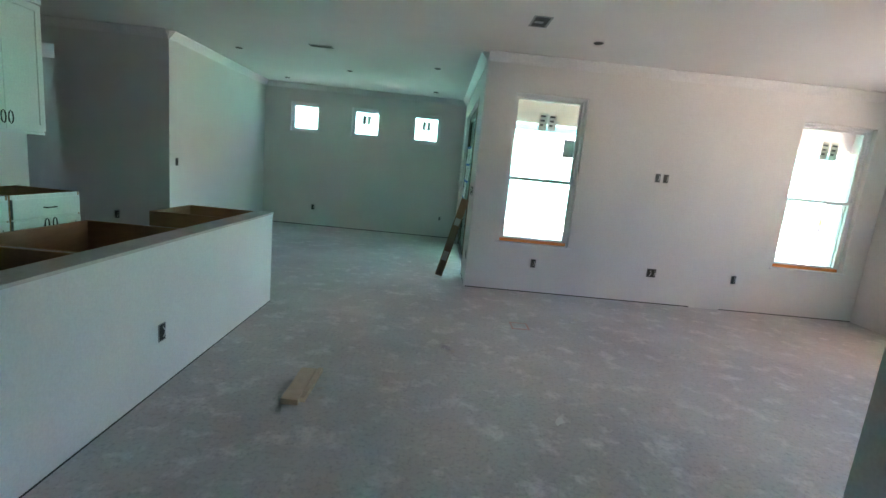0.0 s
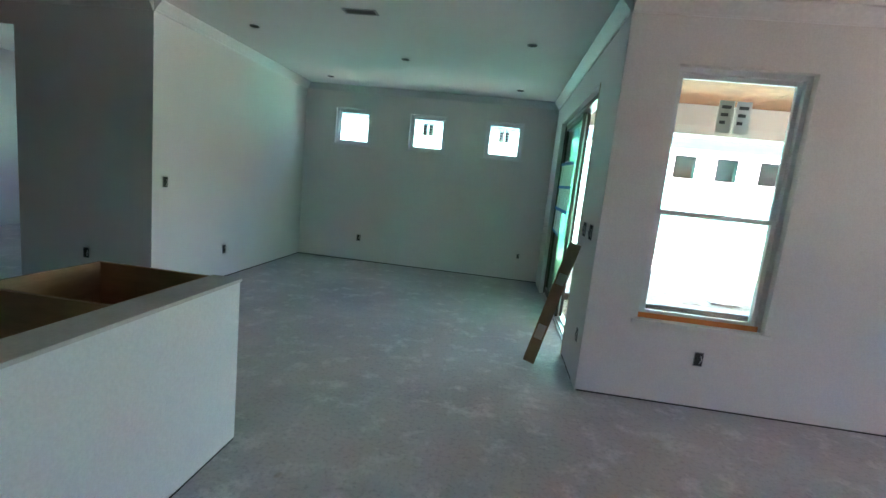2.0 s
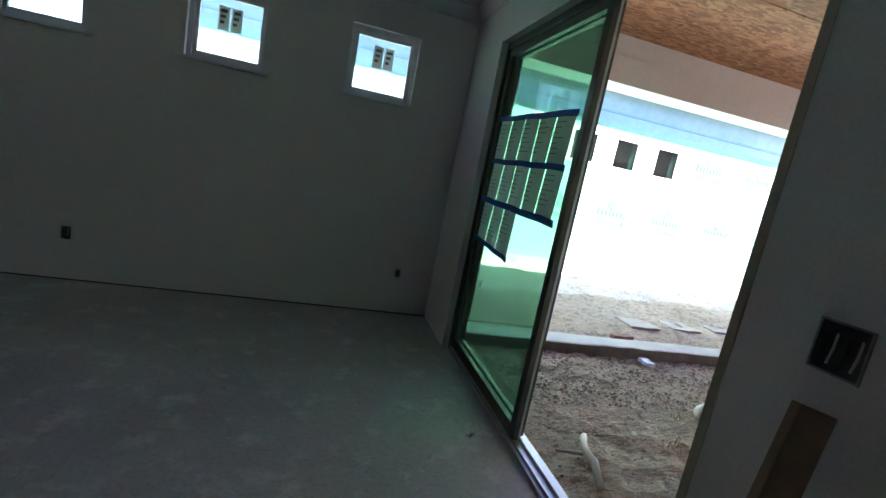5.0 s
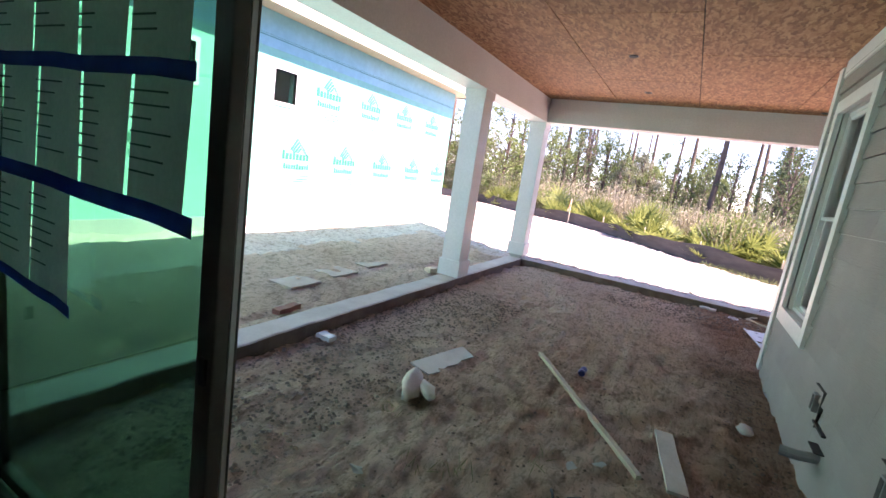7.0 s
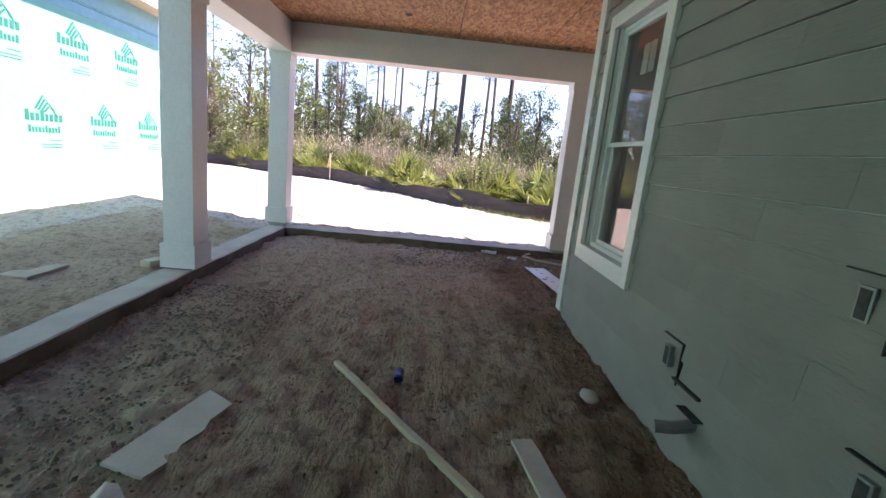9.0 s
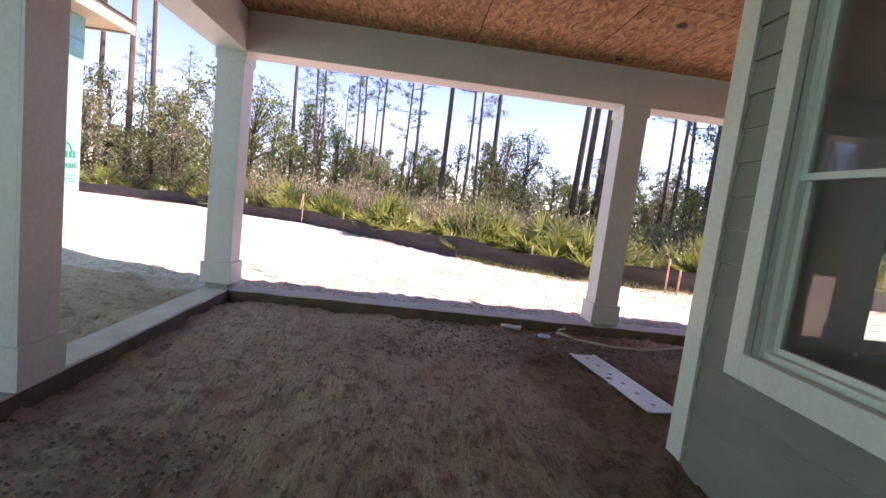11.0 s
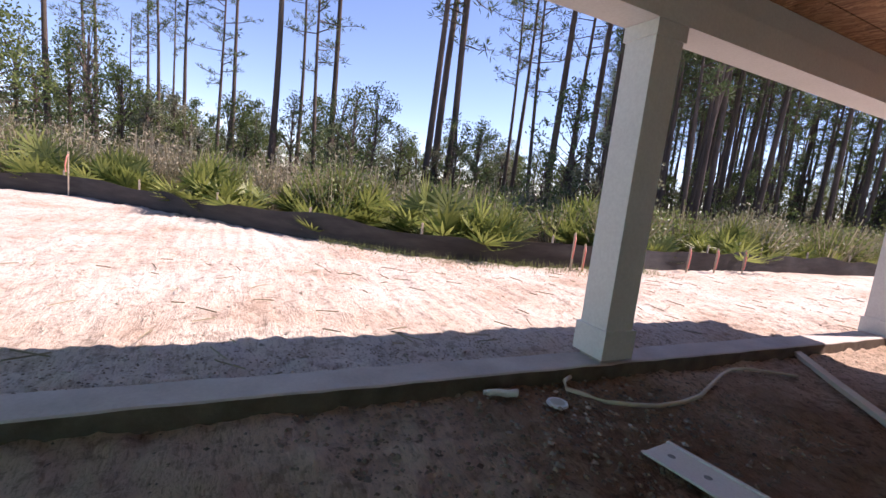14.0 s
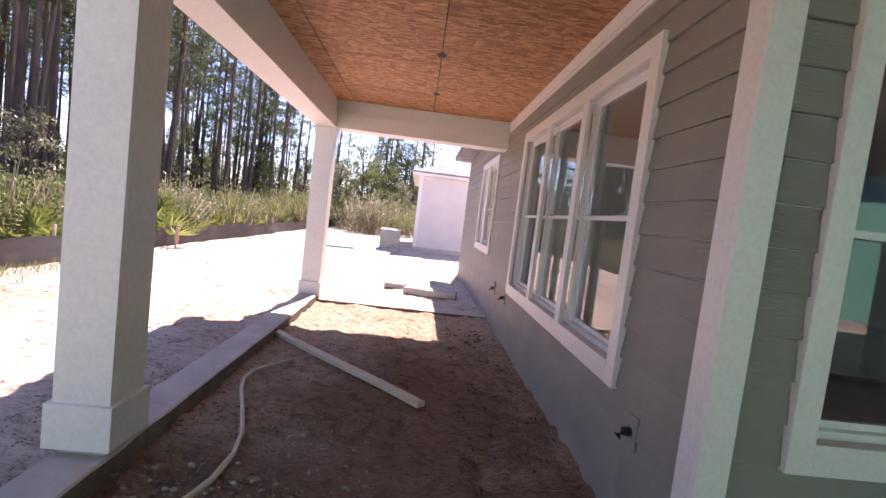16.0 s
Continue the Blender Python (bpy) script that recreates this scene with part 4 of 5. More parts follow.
for i, (x, y, s) in enumerate(((2.02, 5.47, 0.07), (2.06, 5.40, 0.04), (3.40, 6.53, 0.05), (3.36, 6.45, 0.03), (2.69, 6.96, 0.05), (0.65, 6.04, 0.03), (2.68, 4.45, 0.06), (4.68, 5.29, 0.03), (1.20, 4.62, 0.04), (1.04, 4.33, 0.05), (1.23, 4.50, 0.03),
                                 (1.97, 7.66, 0.04), (2.62, 5.0, 0.03), (3.0, 5.9, 0.025), (2.08, 9.72, 0.035), (2.14, 9.60, 0.045), (1.3, 9.4, 0.02), (2.1, 11.3, 0.05), (0.2, 9.3, 0.03))):
    scrap(x, y, 0, s, M_GYP if i % 3 else M_PAPER, i)
# orange marking paint on the slab
paint = boxes((2.66, 6.10, 0.001, 2.84, 6.125, 0.002), (2.66, 6.28, 0.001, 2.84, 6.30, 0.002), (2.66, 6.125, 0.001, 2.68, 6.28, 0.002), (2.82, 6.125, 0.001, 2.84, 6.28, 0.002))
M_PAINTMARK = surf("faded_orange_paint", (0.60, 0.30, 0.24), (0.54, 0.42, 0.38), 14, 0.7, 60, 0.0)
structure("floor_mark", paint, M_PAINTMARK, "faded orange square painted on the slab", "floor mark")

# ---- porch litter ----
plank_thing("wood_batten", "long grey weathered batten lying on the soil", "batten", 5.96, 9.69, 4.55, 8.66, 0.036, 0.03, GZ + 0.005, M_WOODRAW, "loose battens")
plank_thing("pale_board", "pale cream board lying on the soil", "board", 5.25, 8.565, 4.55, 8.45, 0.115, 0.02, GZ + 0.005, M_GYP)
plank_thing("wood_batten", "long pale batten lying across the soil to the footing", "batten", 10.45, 4.15, 8.60, 5.95, 0.085, 0.04, GZ + 0.02, M_WOODRAW, "loose battens")
plank_thing("wood_block", "short red-brown block lying outside the footing", "block", 4.75, 11.95, 5.05, 11.98, 0.09, 0.05, GZ + 0.02, M_RUST)
plank_thing("wood_block", "pale wood block lying outside the footing", "block", 7.75, 12.05, 7.95, 12.0, 0.12, 0.06, GZ + 0.02, M_WOODRAW)
plank_thing("flat_tile", "pale flat slab sunk in the sand", "slab", 5.40, 12.62, 5.88, 12.62, 0.36, 0.03, GZ + 0.02, M_SLAB, "flat slabs")
plank_thing("flat_tile", "pale flat slab sunk in the sand", "slab", 6.18, 12.70, 6.66, 12.70, 0.36, 0.03, GZ + 0.02, M_SLAB, "flat slabs")
plank_thing("flat_tile", "pale flat slab sunk in the sand", "slab", 7.02, 12.80, 7.50, 12.80, 0.36, 0.03, GZ + 0.02, M_SLAB, "flat slabs")
plank_thing("concrete_block", "pale concrete step block near the wall", "block", 7.9, 0.75, 8.9, 0.55, 0.35, 0.12, GZ, M_CONC)
plank_thing("concrete_block", "small pale concrete block near the wall", "block", 8.9, 0.2, 9.3, 0.1, 0.3, 0.10, GZ, M_CONC)
# broken plasterboard sheet
bm = bmesh.new()
out = [(0, 0), (-0.01, -0.22), (0.12, -0.245), (0.22, -0.21), (0.34, -0.23), (0.42, -0.20), (0.58, -0.21), (0.65, -0.02)]
lo = [bm.verts.new((x, y, 0)) for x, y in out]
hi = [bm.verts.new((x, y, 0.014)) for x, y in out]
bm.faces.new(lo[::-1])
bm.faces.new(hi)
for i in range(len(out)):
    bm.faces.new((lo[i], lo[(i + 1) % len(out)], hi[(i + 1) % len(out)], hi[i]))
place(tagged(part("plasterboard_piece", bm, M_GYP), "broken beige plasterboard piece lying on the soil", "plasterboard"), pose(4.84, 10.46, GZ + 0.012, 2, -1, -13))
# folded foam piece
M_FOAM = surf("off_white_foam", (0.56, 0.51, 0.40), (0.70, 0.67, 0.60), 9, 0.85, 60, 0.4, 0.004)
foam = thing("foam_piece", "folded off-white foam piece lying on the soil", "foam", 4.50, 10.23, GZ + 0.05)
foam.rotation_euler = (0, 0, math.radians(24))
part("fold", lump(0.23, 0.07, 0.065, 5, 0.7), M_FOAM, foam, smooth=True)
lobe = part("fold", lump(0.20, 0.06, 0.05, 9, 0.8), M_FOAM, foam, smooth=True)
lobe.location, lobe.rotation_euler = (-0.03, -0.095, -0.005), (0.1, 0.1, 0.55)
plank_thing("white_box", "small white plastic box lying on the soil", "box", 4.70, 11.18, 4.71, 11.34, 0.09, 0.04, GZ + 0.01, M_VINYL)
can = thing("drink_can", "crushed blue drink can on the soil", "can", 5.82, 9.26, GZ + 0.035)
part("body", tube([(-0.055, 0, 0), (-0.05, 0, 0.003), (0, 0.006, -0.004), (0.05, 0, 0.002), (0.056, 0, 0)], 0.031, 12), surf("blue_can_print", (0.02, 0.03, 0.16), (0.10, 0.12, 0.30), 20, 0.3, 60, 0.1, 0.002, 0.6), can)
part("lid", tube([(0.0562, 0, 0), (0.06, 0, 0)], 0.026, 12), M_ALUW, can)
stone = part("stone", lump(0.09, 0.06, 0.03, 3), M_CONC, smooth=True)
tagged(place(stone, pose(5.78, 8.02, GZ + 0.02)), "flat brownish stone on the soil near the wall", "stone")

# perforated white vinyl soffit strip
v = thing("vinyl_strip", "white perforated vinyl strip lying on the soil", "vinyl strip", 9.33, 7.615, GZ + 0.02)
v.rotation_euler = (0, 0, math.radians(187))
part("panel", boxes((0, -0.12, 0, 1.22, 0.12, 0.012), (0, -0.135, 0.0125, 1.22, -0.11, 0.022), (0, 0.11, 0.0125, 1.22, 0.135, 0.022), bevel=0.002), M_VINYL, v)
for k in range(6):
    b = bmesh.new()
    bmesh.ops.create_cone(b, cap_ends=True, segments=12, radius1=0.022, radius2=0.018, depth=0.002)
    h = part("hole", b, M_GREYMETAL, v)
    h.location = (0.10 + 0.2 * k, 0, 0.0135)
# bucket lid, strap, debris heap near the middle column
lid = thing("bucket_lid", "round white plastic lid lying on the soil", "lid", 9.93, 7.83, GZ + 0.02)
b = bmesh.new()
bmesh.ops.create_cone(b, cap_ends=True, segments=24, radius1=0.075, radius2=0.07, depth=0.015)
part("disc", b, M_VINYL, lid)
b = bmesh.new()
bmesh.ops.create_cone(b, cap_ends=True, segments=24, radius1=0.05, radius2=0.046, depth=0.004)
c = part("centre", b, M_PAPER, lid)
c.location = (0, 0, 0.0098)
pts = [(10.19, 7.50, GZ + 0.06), (10.16, 7.58, GZ + 0.05), (10.06, 7.64, GZ + 0.04), (9.95, 7.59, GZ + 0.05), (9.84, 7.49, GZ + 0.035), (9.75, 7.32, GZ + 0.04), (9.71, 7.13, GZ + 0.03), (9.70, 6.88, GZ + 0.035), (9.75, 6.62, GZ + 0.03), (9.87, 6.30, GZ + 0.04), (10.0, 5.98, GZ + 0.035), (10.07, 5.75, GZ + 0.03), (10.06, 5.55, GZ + 0.03), (9.95, 5.35, GZ + 0.03), (9.82, 5.17, GZ + 0.03)]
tagged(part("packing_strap", tube(pts, 0.016, 6), M_STRAW, smooth=True), "long pale crumpled strap winding over the soil", "strap")


def rubble(name, label, n, x0, y0, x1, y1, z, s0, s1, material, seed):
    rnd = random.Random(seed)
    bm = bmesh.new()
    for _ in range(n):
        x, y = rnd.uniform(x0, x1), rnd.uniform(y0, y1)
        s = rnd.uniform(s0, s1) ** 1
        vs = [bm.verts.new((x + s * rnd.uniform(0.5, 1) * a, y + s * rnd.uniform(0.5, 1) * b, z + s * rnd.uniform(0.25, 0.6) * c)) for a, b, c in ((1, 0, 0), (-1, 0, 0), (0, 1, 0), (0, -1, 0), (0.2, 0.1, 1), (0, 0, -0.6))]
        for a, b, c in ((0, 2, 4), (2, 1, 4), (1, 3, 4), (3, 0, 4), (2, 0, 5), (1, 2, 5), (3, 1, 5), (0, 3, 5)):
            bm.faces.new((vs[a], vs[b], vs[c]))
    return tagged(part(name, bm, material), label, "debris", kind="stuff")


M_CLOD = surf("soil_clod", (0.20, 0.145, 0.105), (0.38, 0.29, 0.215), 9, 0.95, 60, 0.5, 0.004, 0, None, 0, 0.5)
M_CHIP = surf("pale_chip", (0.42, 0.36, 0.28), (0.56, 0.50, 0.42), 9, 0.9, 60, 0.4, 0.004, 0, None, 0, 0.6)
rubble("soil_clods", "dark grey clods of soil along the footing", 3400, 2.7, 10.3, 7.4, 11.4, GZ + 0.012, 0.006, 0.026, M_CLOD, 1)
rubble("soil_clods", "dark clods of soil by the middle column", 1800, 8.9, 6.2, 10.2, 9.6, GZ + 0.012, 0.006, 0.028, M_CLOD, 2)
rubble("soil_clods", "scattered crumbs of soil over the porch", 4500, 2.7, 2.5, 10.2, 11.3, GZ + 0.008, 0.005, 0.018, M_CLOD, 3)
rubble("soil_clods", "dark soil clods along the house wall", 420, 4.0, 7.78, 7.5, 8.2, GZ + 0.005, 0.004, 0.022, M_CLOD, 4)
rubble("wood_chips", "pale chips and splinters by the middle column", 220, 9.3, 6.4, 10.2, 8.5, GZ + 0.02, 0.006, 0.032, M_CHIP, 5)
rubble("wood_chips", "pale chips scattered on the porch soil", 90, 2.7, 8.0, 7, 11.2, GZ + 0.01, 0.006, 0.022, M_CHIP, 6)
rubble("stone_chips", "scattered small stones on the sunny sand", 900, 10.6, -4, 15, 13, GZ + 0.01, 0.006, 0.03, M_CHIP, 7)
rubble("soil_clods", "dark clods by the house wall and window", 260, 7.6, 3.2, 8.3, 7.0, GZ + 0.005, 0.008, 0.045, M_CLOD, 8)
rubble("soil_clods", "dark clods in the shade beyond the footing", 1100, 10.55, 5.5, 11.2, 11.5, GZ + 0.015, 0.004, 0.018, M_CLOD, 9)
rubble("soil_clods", "dark clods and crumbs between the houses", 700, 3, 11.8, 9, 14.0, GZ + 0.02, 0.004, 0.018, M_CLOD, 10)

# ---- wall fixtures outside ----


def siding_box(x, z, proud):
    o = thing("exterior_box", "open dark electrical box with flashing in the siding", "electrical box", x, YO + 0.02, z, "exterior boxes")
    part("body", boxes((-0.03, -0.005, -0.06, 0.03, proud, 0.06), bevel=0.004), M_GREYMETAL, o)
    part("opening", boxes((-0.02, proud + 0.0005, -0.05, 0.02, proud + 0.002, 0.05)), M_HOLE, o)
    # near-black strips painted in for the shadow lines at the flashing's edges
    part("flashing", boxes((-0.10, -0.01, 0.10, 0.09, 0.012, 0.106), (-0.106, -0.01, -0.13, -0.10, 0.012, 0.106)), M_HOLE, o, "dark strips drawn as shadow lines of the flashing")


siding_box(5.42, 0.32, 0.03)
siding_box(4.45, 0.94, 0.01)
siding_box(4.28, 0.38, 0.02)
pipe = thing("drain_pipe", "grey pipe stub with flashing sticking out of the siding", "pipe", 5.12, YO + 0.012, 0.08)
part("stub", tube([(0.0, 0.0, 0.0), (0.0, 0.10, -0.02), (0.02, 0.19, -0.03)], 0.032, 12), M_GREYMETAL, pipe)
part("flashing", boxes((-0.06, 0.0, 0.045, 0.10, 0.05, 0.052)), M_HOLE, pipe)
part("slot", boxes((-0.02, 0.0, 0.14, 0.22, 0.03, 0.152)), M_HOLE, pipe, "dark flashing strip")


def hose_bib(y, z):
    b = thing("hose_bib", "dark outdoor outlet stub on the east wall", "wall fixture", XO + 0.02, y, z, "wall stubs")
    part("plate", boxes((-0.005, -0.06, -0.09, 0.012, 0.06, 0.09), bevel=0.004), M_SIDING, b)
    part("stub", tube([(0.01, 0, 0), (0.05, 0.005, 0.0), (0.08, 0.005, -0.03)], 0.025, 10), M_DARK, b)


hose_bib(7.22, 0.36)
hose_bib(3.55, 0.40)
hose_bib(2.75, 0.40)

# ---- neighbouring house with green wrap ----
NY, NX = 14.8, 12.82
nb = thing("neighbour_house", "unfinished house covered in printed green house wrap", "house")
NWIN = [(5.20, 5.65, 2.08, 2.57), (6.07, 6.51, 2.08, 2.57), (6.95, 7.40, 2.08, 2.57)]
part("wall", holed("x", NY, NY + 0.16, -9, NX, 0.24, 3.36, NWIN), M_WRAP, nb)
part("top_band", boxes((-9, NY - 0.005, 2.84, NX, NY - 0.001, 3.355)), M_BAND, nb, "pale blue top strip of the wrap")
part("seam", boxes((-9, NY - 0.008, 2.985, NX, NY - 0.0055, 2.995), (-9, NY - 0.008, 3.015, NX, NY - 0.0055, 3.02)), M_PRINT, nb)
part("end_wall", boxes((NX - 0.16, NY + 0.161, 0.24, NX, NY + 9, 3.36)), M_WRAP, nb)
part("slab_edge", boxes((-9, NY - 0.03, -0.4, NX + 0.03, NY + 9, 0.239)), M_CONC, nb)
part("inner_wall", boxes((-9, NY + 3.0, 0.24, NX - 0.2, NY + 3.1, 3.3)), M_WALL, nb)
for a, b, u, w in NWIN:
    win = part("window", boxes((a - 0.06, NY - 0.012, u - 0.06, a, NY + 0.06, w + 0.06), (b, NY - 0.012, u - 0.06, b + 0.06, NY + 0.06, w + 0.06), (a, NY - 0.012, w, b, NY + 0.06, w + 0.06), (a, NY - 0.012, u - 0.06, b, NY + 0.06, u)), M_VINYL, nb)
    pn = part("pane", boxes((a, NY + 0.03, u, b, NY + 0.036, w)), M_WINDARK, win)
part("soffit", boxes((-9, NY - 0.42, 3.361, NX + 0.45, NY + 9.5, 3.40)), M_WOODRAW, nb, "raw timber eave boards")
part("fascia", boxes((-9, NY - 0.46, 3.33, NX + 0.49, NY - 0.421, 3.52), (NX + 0.451, NY - 0.42, 3.33, NX + 0.49, NY + 9.5, 3.52)), M_WOODRAW, nb, "raw timber fascia")
rb = bmesh.new()
e = [rb.verts.new(p) for p in ((-9, NY - 0.5, 3.53), (NX + 0.5, NY - 0.5, 3.53), (NX + 0.5, NY + 9.5, 3.53), (-9, NY + 9.5, 3.53))]
g0, g1 = rb.verts.new((-9, NY + 4.5, 5.9)), rb.verts.new((NX - 4.5, NY + 4.5, 5.9))
for f in ((e[0], e[1], g1, g0), (e[1], e[2], g1), (e[2], e[3], g0, g1), (e[3], e[0], g0), (e[3], e[2], e[1], e[0])):
    rb.faces.new(f)
part("roof", rb, M_SHINGLE, nb)


def print_mark(x, z, seed):
    """A printed emblem: a peak of strokes over two rows of plain blocks."""
    rnd = random.Random(seed)
    bm = bmesh.new()
    y = NY - 0.003
    def quad(pts):
        bm.faces.new([bm.verts.new((x + a, y, z + b)) for a, b in pts])
    for k in range(4):
        o = 0.05 * k
        quad([(-0.17 + o, 0.13 - 0.012 * k), (-0.02 + o * 0.6, 0.33 - 0.05 * k), (0.02 + o * 0.6, 0.33 - 0.05 * k), (-0.12 + o, 0.13 - 0.012 * k)])
        quad([(-0.02 + o * 0.6, 0.33 - 0.05 * k), (0.16 + 0.02 * k, 0.16 - 0.035 * k), (0.20 + 0.02 * k, 0.13 - 0.03 * k), (0.02 + o * 0.6, 0.30 - 0.05 * k)])
    u = -0.32
    for k in range(8):
        w = rnd.uniform(0.05, 0.07)
        h = 0.15 if k in (0, 3) else 0.105
        quad([(u, -0.03), (u + w, -0.03), (u + w, -0.03 + h), (u, -0.03 + h)])
        u += w + 0.018
    u = -0.28
    for k in range(10):
        w = rnd.uniform(0.036, 0.05)
        h = 0.10 if k in (0, 5, 9) else 0.075
        quad([(u, -0.19), (u + w, -0.19), (u + w, -0.19 + h), (u, -0.19 + h)])
        u += w + 0.014
    for zz, w in ((-0.30, 0.2), (-0.36, 0.36), (-0.40, 0.34)):
        quad([(0.28 - w, zz), (0.30, zz), (0.30, zz + 0.012), (0.28 - w, zz + 0.012)])
    bmesh.ops.recalc_face_normals(bm, faces=list(bm.faces))
    ob = part("printed_mark", bm, M_PRINT, nb)
    s = ob.modifiers.new("thickness", "SOLIDIFY")
    s.thickness = 0.001


for r, (z, off) in enumerate(((2.36, 10.63), (1.22, 9.99))):
    for k in range(-6, 3):
        x = off + 1.225 * k
        if x < NX - 0.3 and not any(a - 0.45 < x < b + 0.45 and z > 2 for a, b, u, w in NWIN):
            print_mark(x, z, k + 20 * r)

# ---- low white building and air conditioner to the south ----
sh = thing("stucco_building", "low white stucco building with a grey hipped roof", "building")
part("wall", boxes((0.5, -17, -0.3, 8.92, -9.75, 2.98)), M_STUCCO, sh)
part("base_course", boxes((0.5, -9.749, -0.3, 8.95, -9.72, 0.0)), M_CONC, sh)
part("corner_board", boxes((8.80, -9.749, 0.001, 8.95, -9.715, 2.979)), M_TRIM, sh)
part("eave", boxes((0.1, -17.4, 2.981, 9.25, -9.40, 3.09)), M_TRIM, sh)
rb = bmesh.new()
e = [rb.verts.new(p) for p in ((0.05, -17.45, 3.092), (9.3, -17.45, 3.092), (9.3, -9.35, 3.092), (0.05, -9.35, 3.092))]
t = [rb.verts.new(p) for p in ((0.05, -17.45, 3.15), (9.3, -17.45, 3.15), (9.3, -9.35, 3.15), (0.05, -9.35, 3.15))]
g0, g1 = rb.verts.new((4.2, -13.4, 4.7)), rb.verts.new((5.2, -13.4, 4.7))
for i in range(4):
    rb.faces.new((e[i], e[(i + 1) % 4], t[(i + 1) % 4], t[i]))
for f in ((t[0], t[1], g1, g0), (t[1], t[2], g1), (t[2], t[3], g0, g1), (t[3], t[0], g0), (e[3], e[2], e[1], e[0])):
    rb.faces.new(f)
part("roof", rb, M_SHINGLE, sh)
ac = thing("air_conditioner", "grey outdoor air conditioner unit on a pad", "air conditioner", 9.85, -8.9, GZ)
part("pad", boxes((-0.5, -0.5, -0.06, 0.5, 0.5, 0.06), bevel=0.01), M_CONC, ac)
part("body", boxes((-0.38, -0.38, 0.0605, 0.38, 0.38, 0.80), bevel=0.03), M_GREYMETAL, ac)
part("top_grille", boxes((-0.40, -0.40, 0.8005, 0.40, 0.40, 0.84), bevel=0.012), M_ALUW, ac)
for s in (-1, 1):
    for k in range(11):
        z = 0.13 + 0.06 * k
        part("louvre", boxes((-0.34, s * 0.381, z, 0.34, s * 0.392, z + 0.03)), M_GREYMETAL, ac)
        part("louvre", boxes((s * 0.381, -0.34, z, s * 0.392, 0.34, z + 0.03)), M_GREYMETAL, ac)
tagged(place(part("green_mat", boxes((-0.5, -0.3, 0, 0.5, 0.3, 0.05), bevel=0.01), M_GREEN), pose(11.6, -7.6, GZ, 0, 0, 10)), "green plastic sheet lying on the sand", "plastic sheet")

# ---- silt fence ----
fence = thing("silt_fence", "sagging black silt fence fabric on wooden stakes", "silt fence")
bm = bmesh.new()
line = []
for (ya, xa), (yb, xb) in zip(FENCE[:-1], FENCE[1:]):
    n = max(2, int(math.hypot(yb - ya, xb - xa) / 0.3))
    line += [(xa + (xb - xa) * k / n, ya + (yb - ya) * k / n) for k in range(n)]
cols = []
for i, (x, y) in enumerate(line):
    v = Vector((x * 0.7, y * 0.7, 0))
    w = 0.16 * noise.noise(v * 0.6) + 0.05 * noise.noise(v * 2.3)
    top = 0.50 + 0.10 * noise.noise(v * 0.8 + Vector((9, 0, 0))) + 0.03 * math.sin(i * 0.9)
    g = yard_height(x, y) - 0.05
    cols.append([bm.verts.new((x + w * f + 0.03 * noise.noise(Vector((i * 0.8, f * 4, 1))), y, g + top * f + (0.0 if f < 1 else 0.0))) for f in (0, 0.2, 0.4, 0.6, 0.8, 1.0)])
for a, b in zip(cols, cols[1:]):
    for k in range(5):
        bm.faces.new((a[k], b[k], b[k + 1], a[k + 1]))
part("fabric", bm, M_FABRIC, fence, smooth=True)
for i in range(4, len(line), 8):
    x, y = line[i]
    g = yard_height(x, y)
    part("stake", boxes((x + 0.17, y - 0.02, g - 0.2, x + 0.205, y + 0.02, g + 0.62), bevel=0.003), M_WOODRAW, fence)


def survey_stake(x, y, h):
    g = yard_height(x, y)
    s = thing("survey_stake", "wooden survey stake tied with pink flagging tape", "stake", x, y, g, "survey stakes")
    part("post", boxes((-0.02, -0.012, -0.15, 0.02, 0.012, h), bevel=0.002), M_WOODRAW, s)
    part("flagging", tube([(0.0, 0.0, h - 0.05), (-0.05, 0.02, h - 0.12), (-0.07, 0.05, h - 0.35), (-0.05, 0.04, h - 0.5)], 0.016, 5), M_PINK, s, "pink flagging ribbon")


survey_stake(14.5, 3.75, 0.75)
survey_stake(14.45, 3.5, 0.55)
survey_stake(22.2, 13.4, 1.1)
for yy in (0.2, -0.8, -1.9):
    survey_stake(14.6, yy, 0.6)

# ---- plants ----


def add_leaf(bm, p, d, n, length, width):
    """A pointed leaf of two triangles at p along d."""
    s = d.cross(n).normalized() * width * 0.5
    a, b, c, e = p, p + d * length * 0.45 + s, p + d * length, p + d * length * 0.45 - s
    bm.faces.new([bm.verts.new(q) for q in (a, b, c, e)])


def rand_dir(rnd, up=0.0):
    v = Vector((rnd.gauss(0, 1), rnd.gauss(0, 1), rnd.gauss(0, 1) + up))
    return v.normalized()


def bare(name, bm, material, parent):
    me = bpy.data.meshes.new(name)
    bm.to_mesh(me)
    bm.free()
    me.materials.append(material)
    ob = new(name, me)
    ob.parent = parent
    return ob


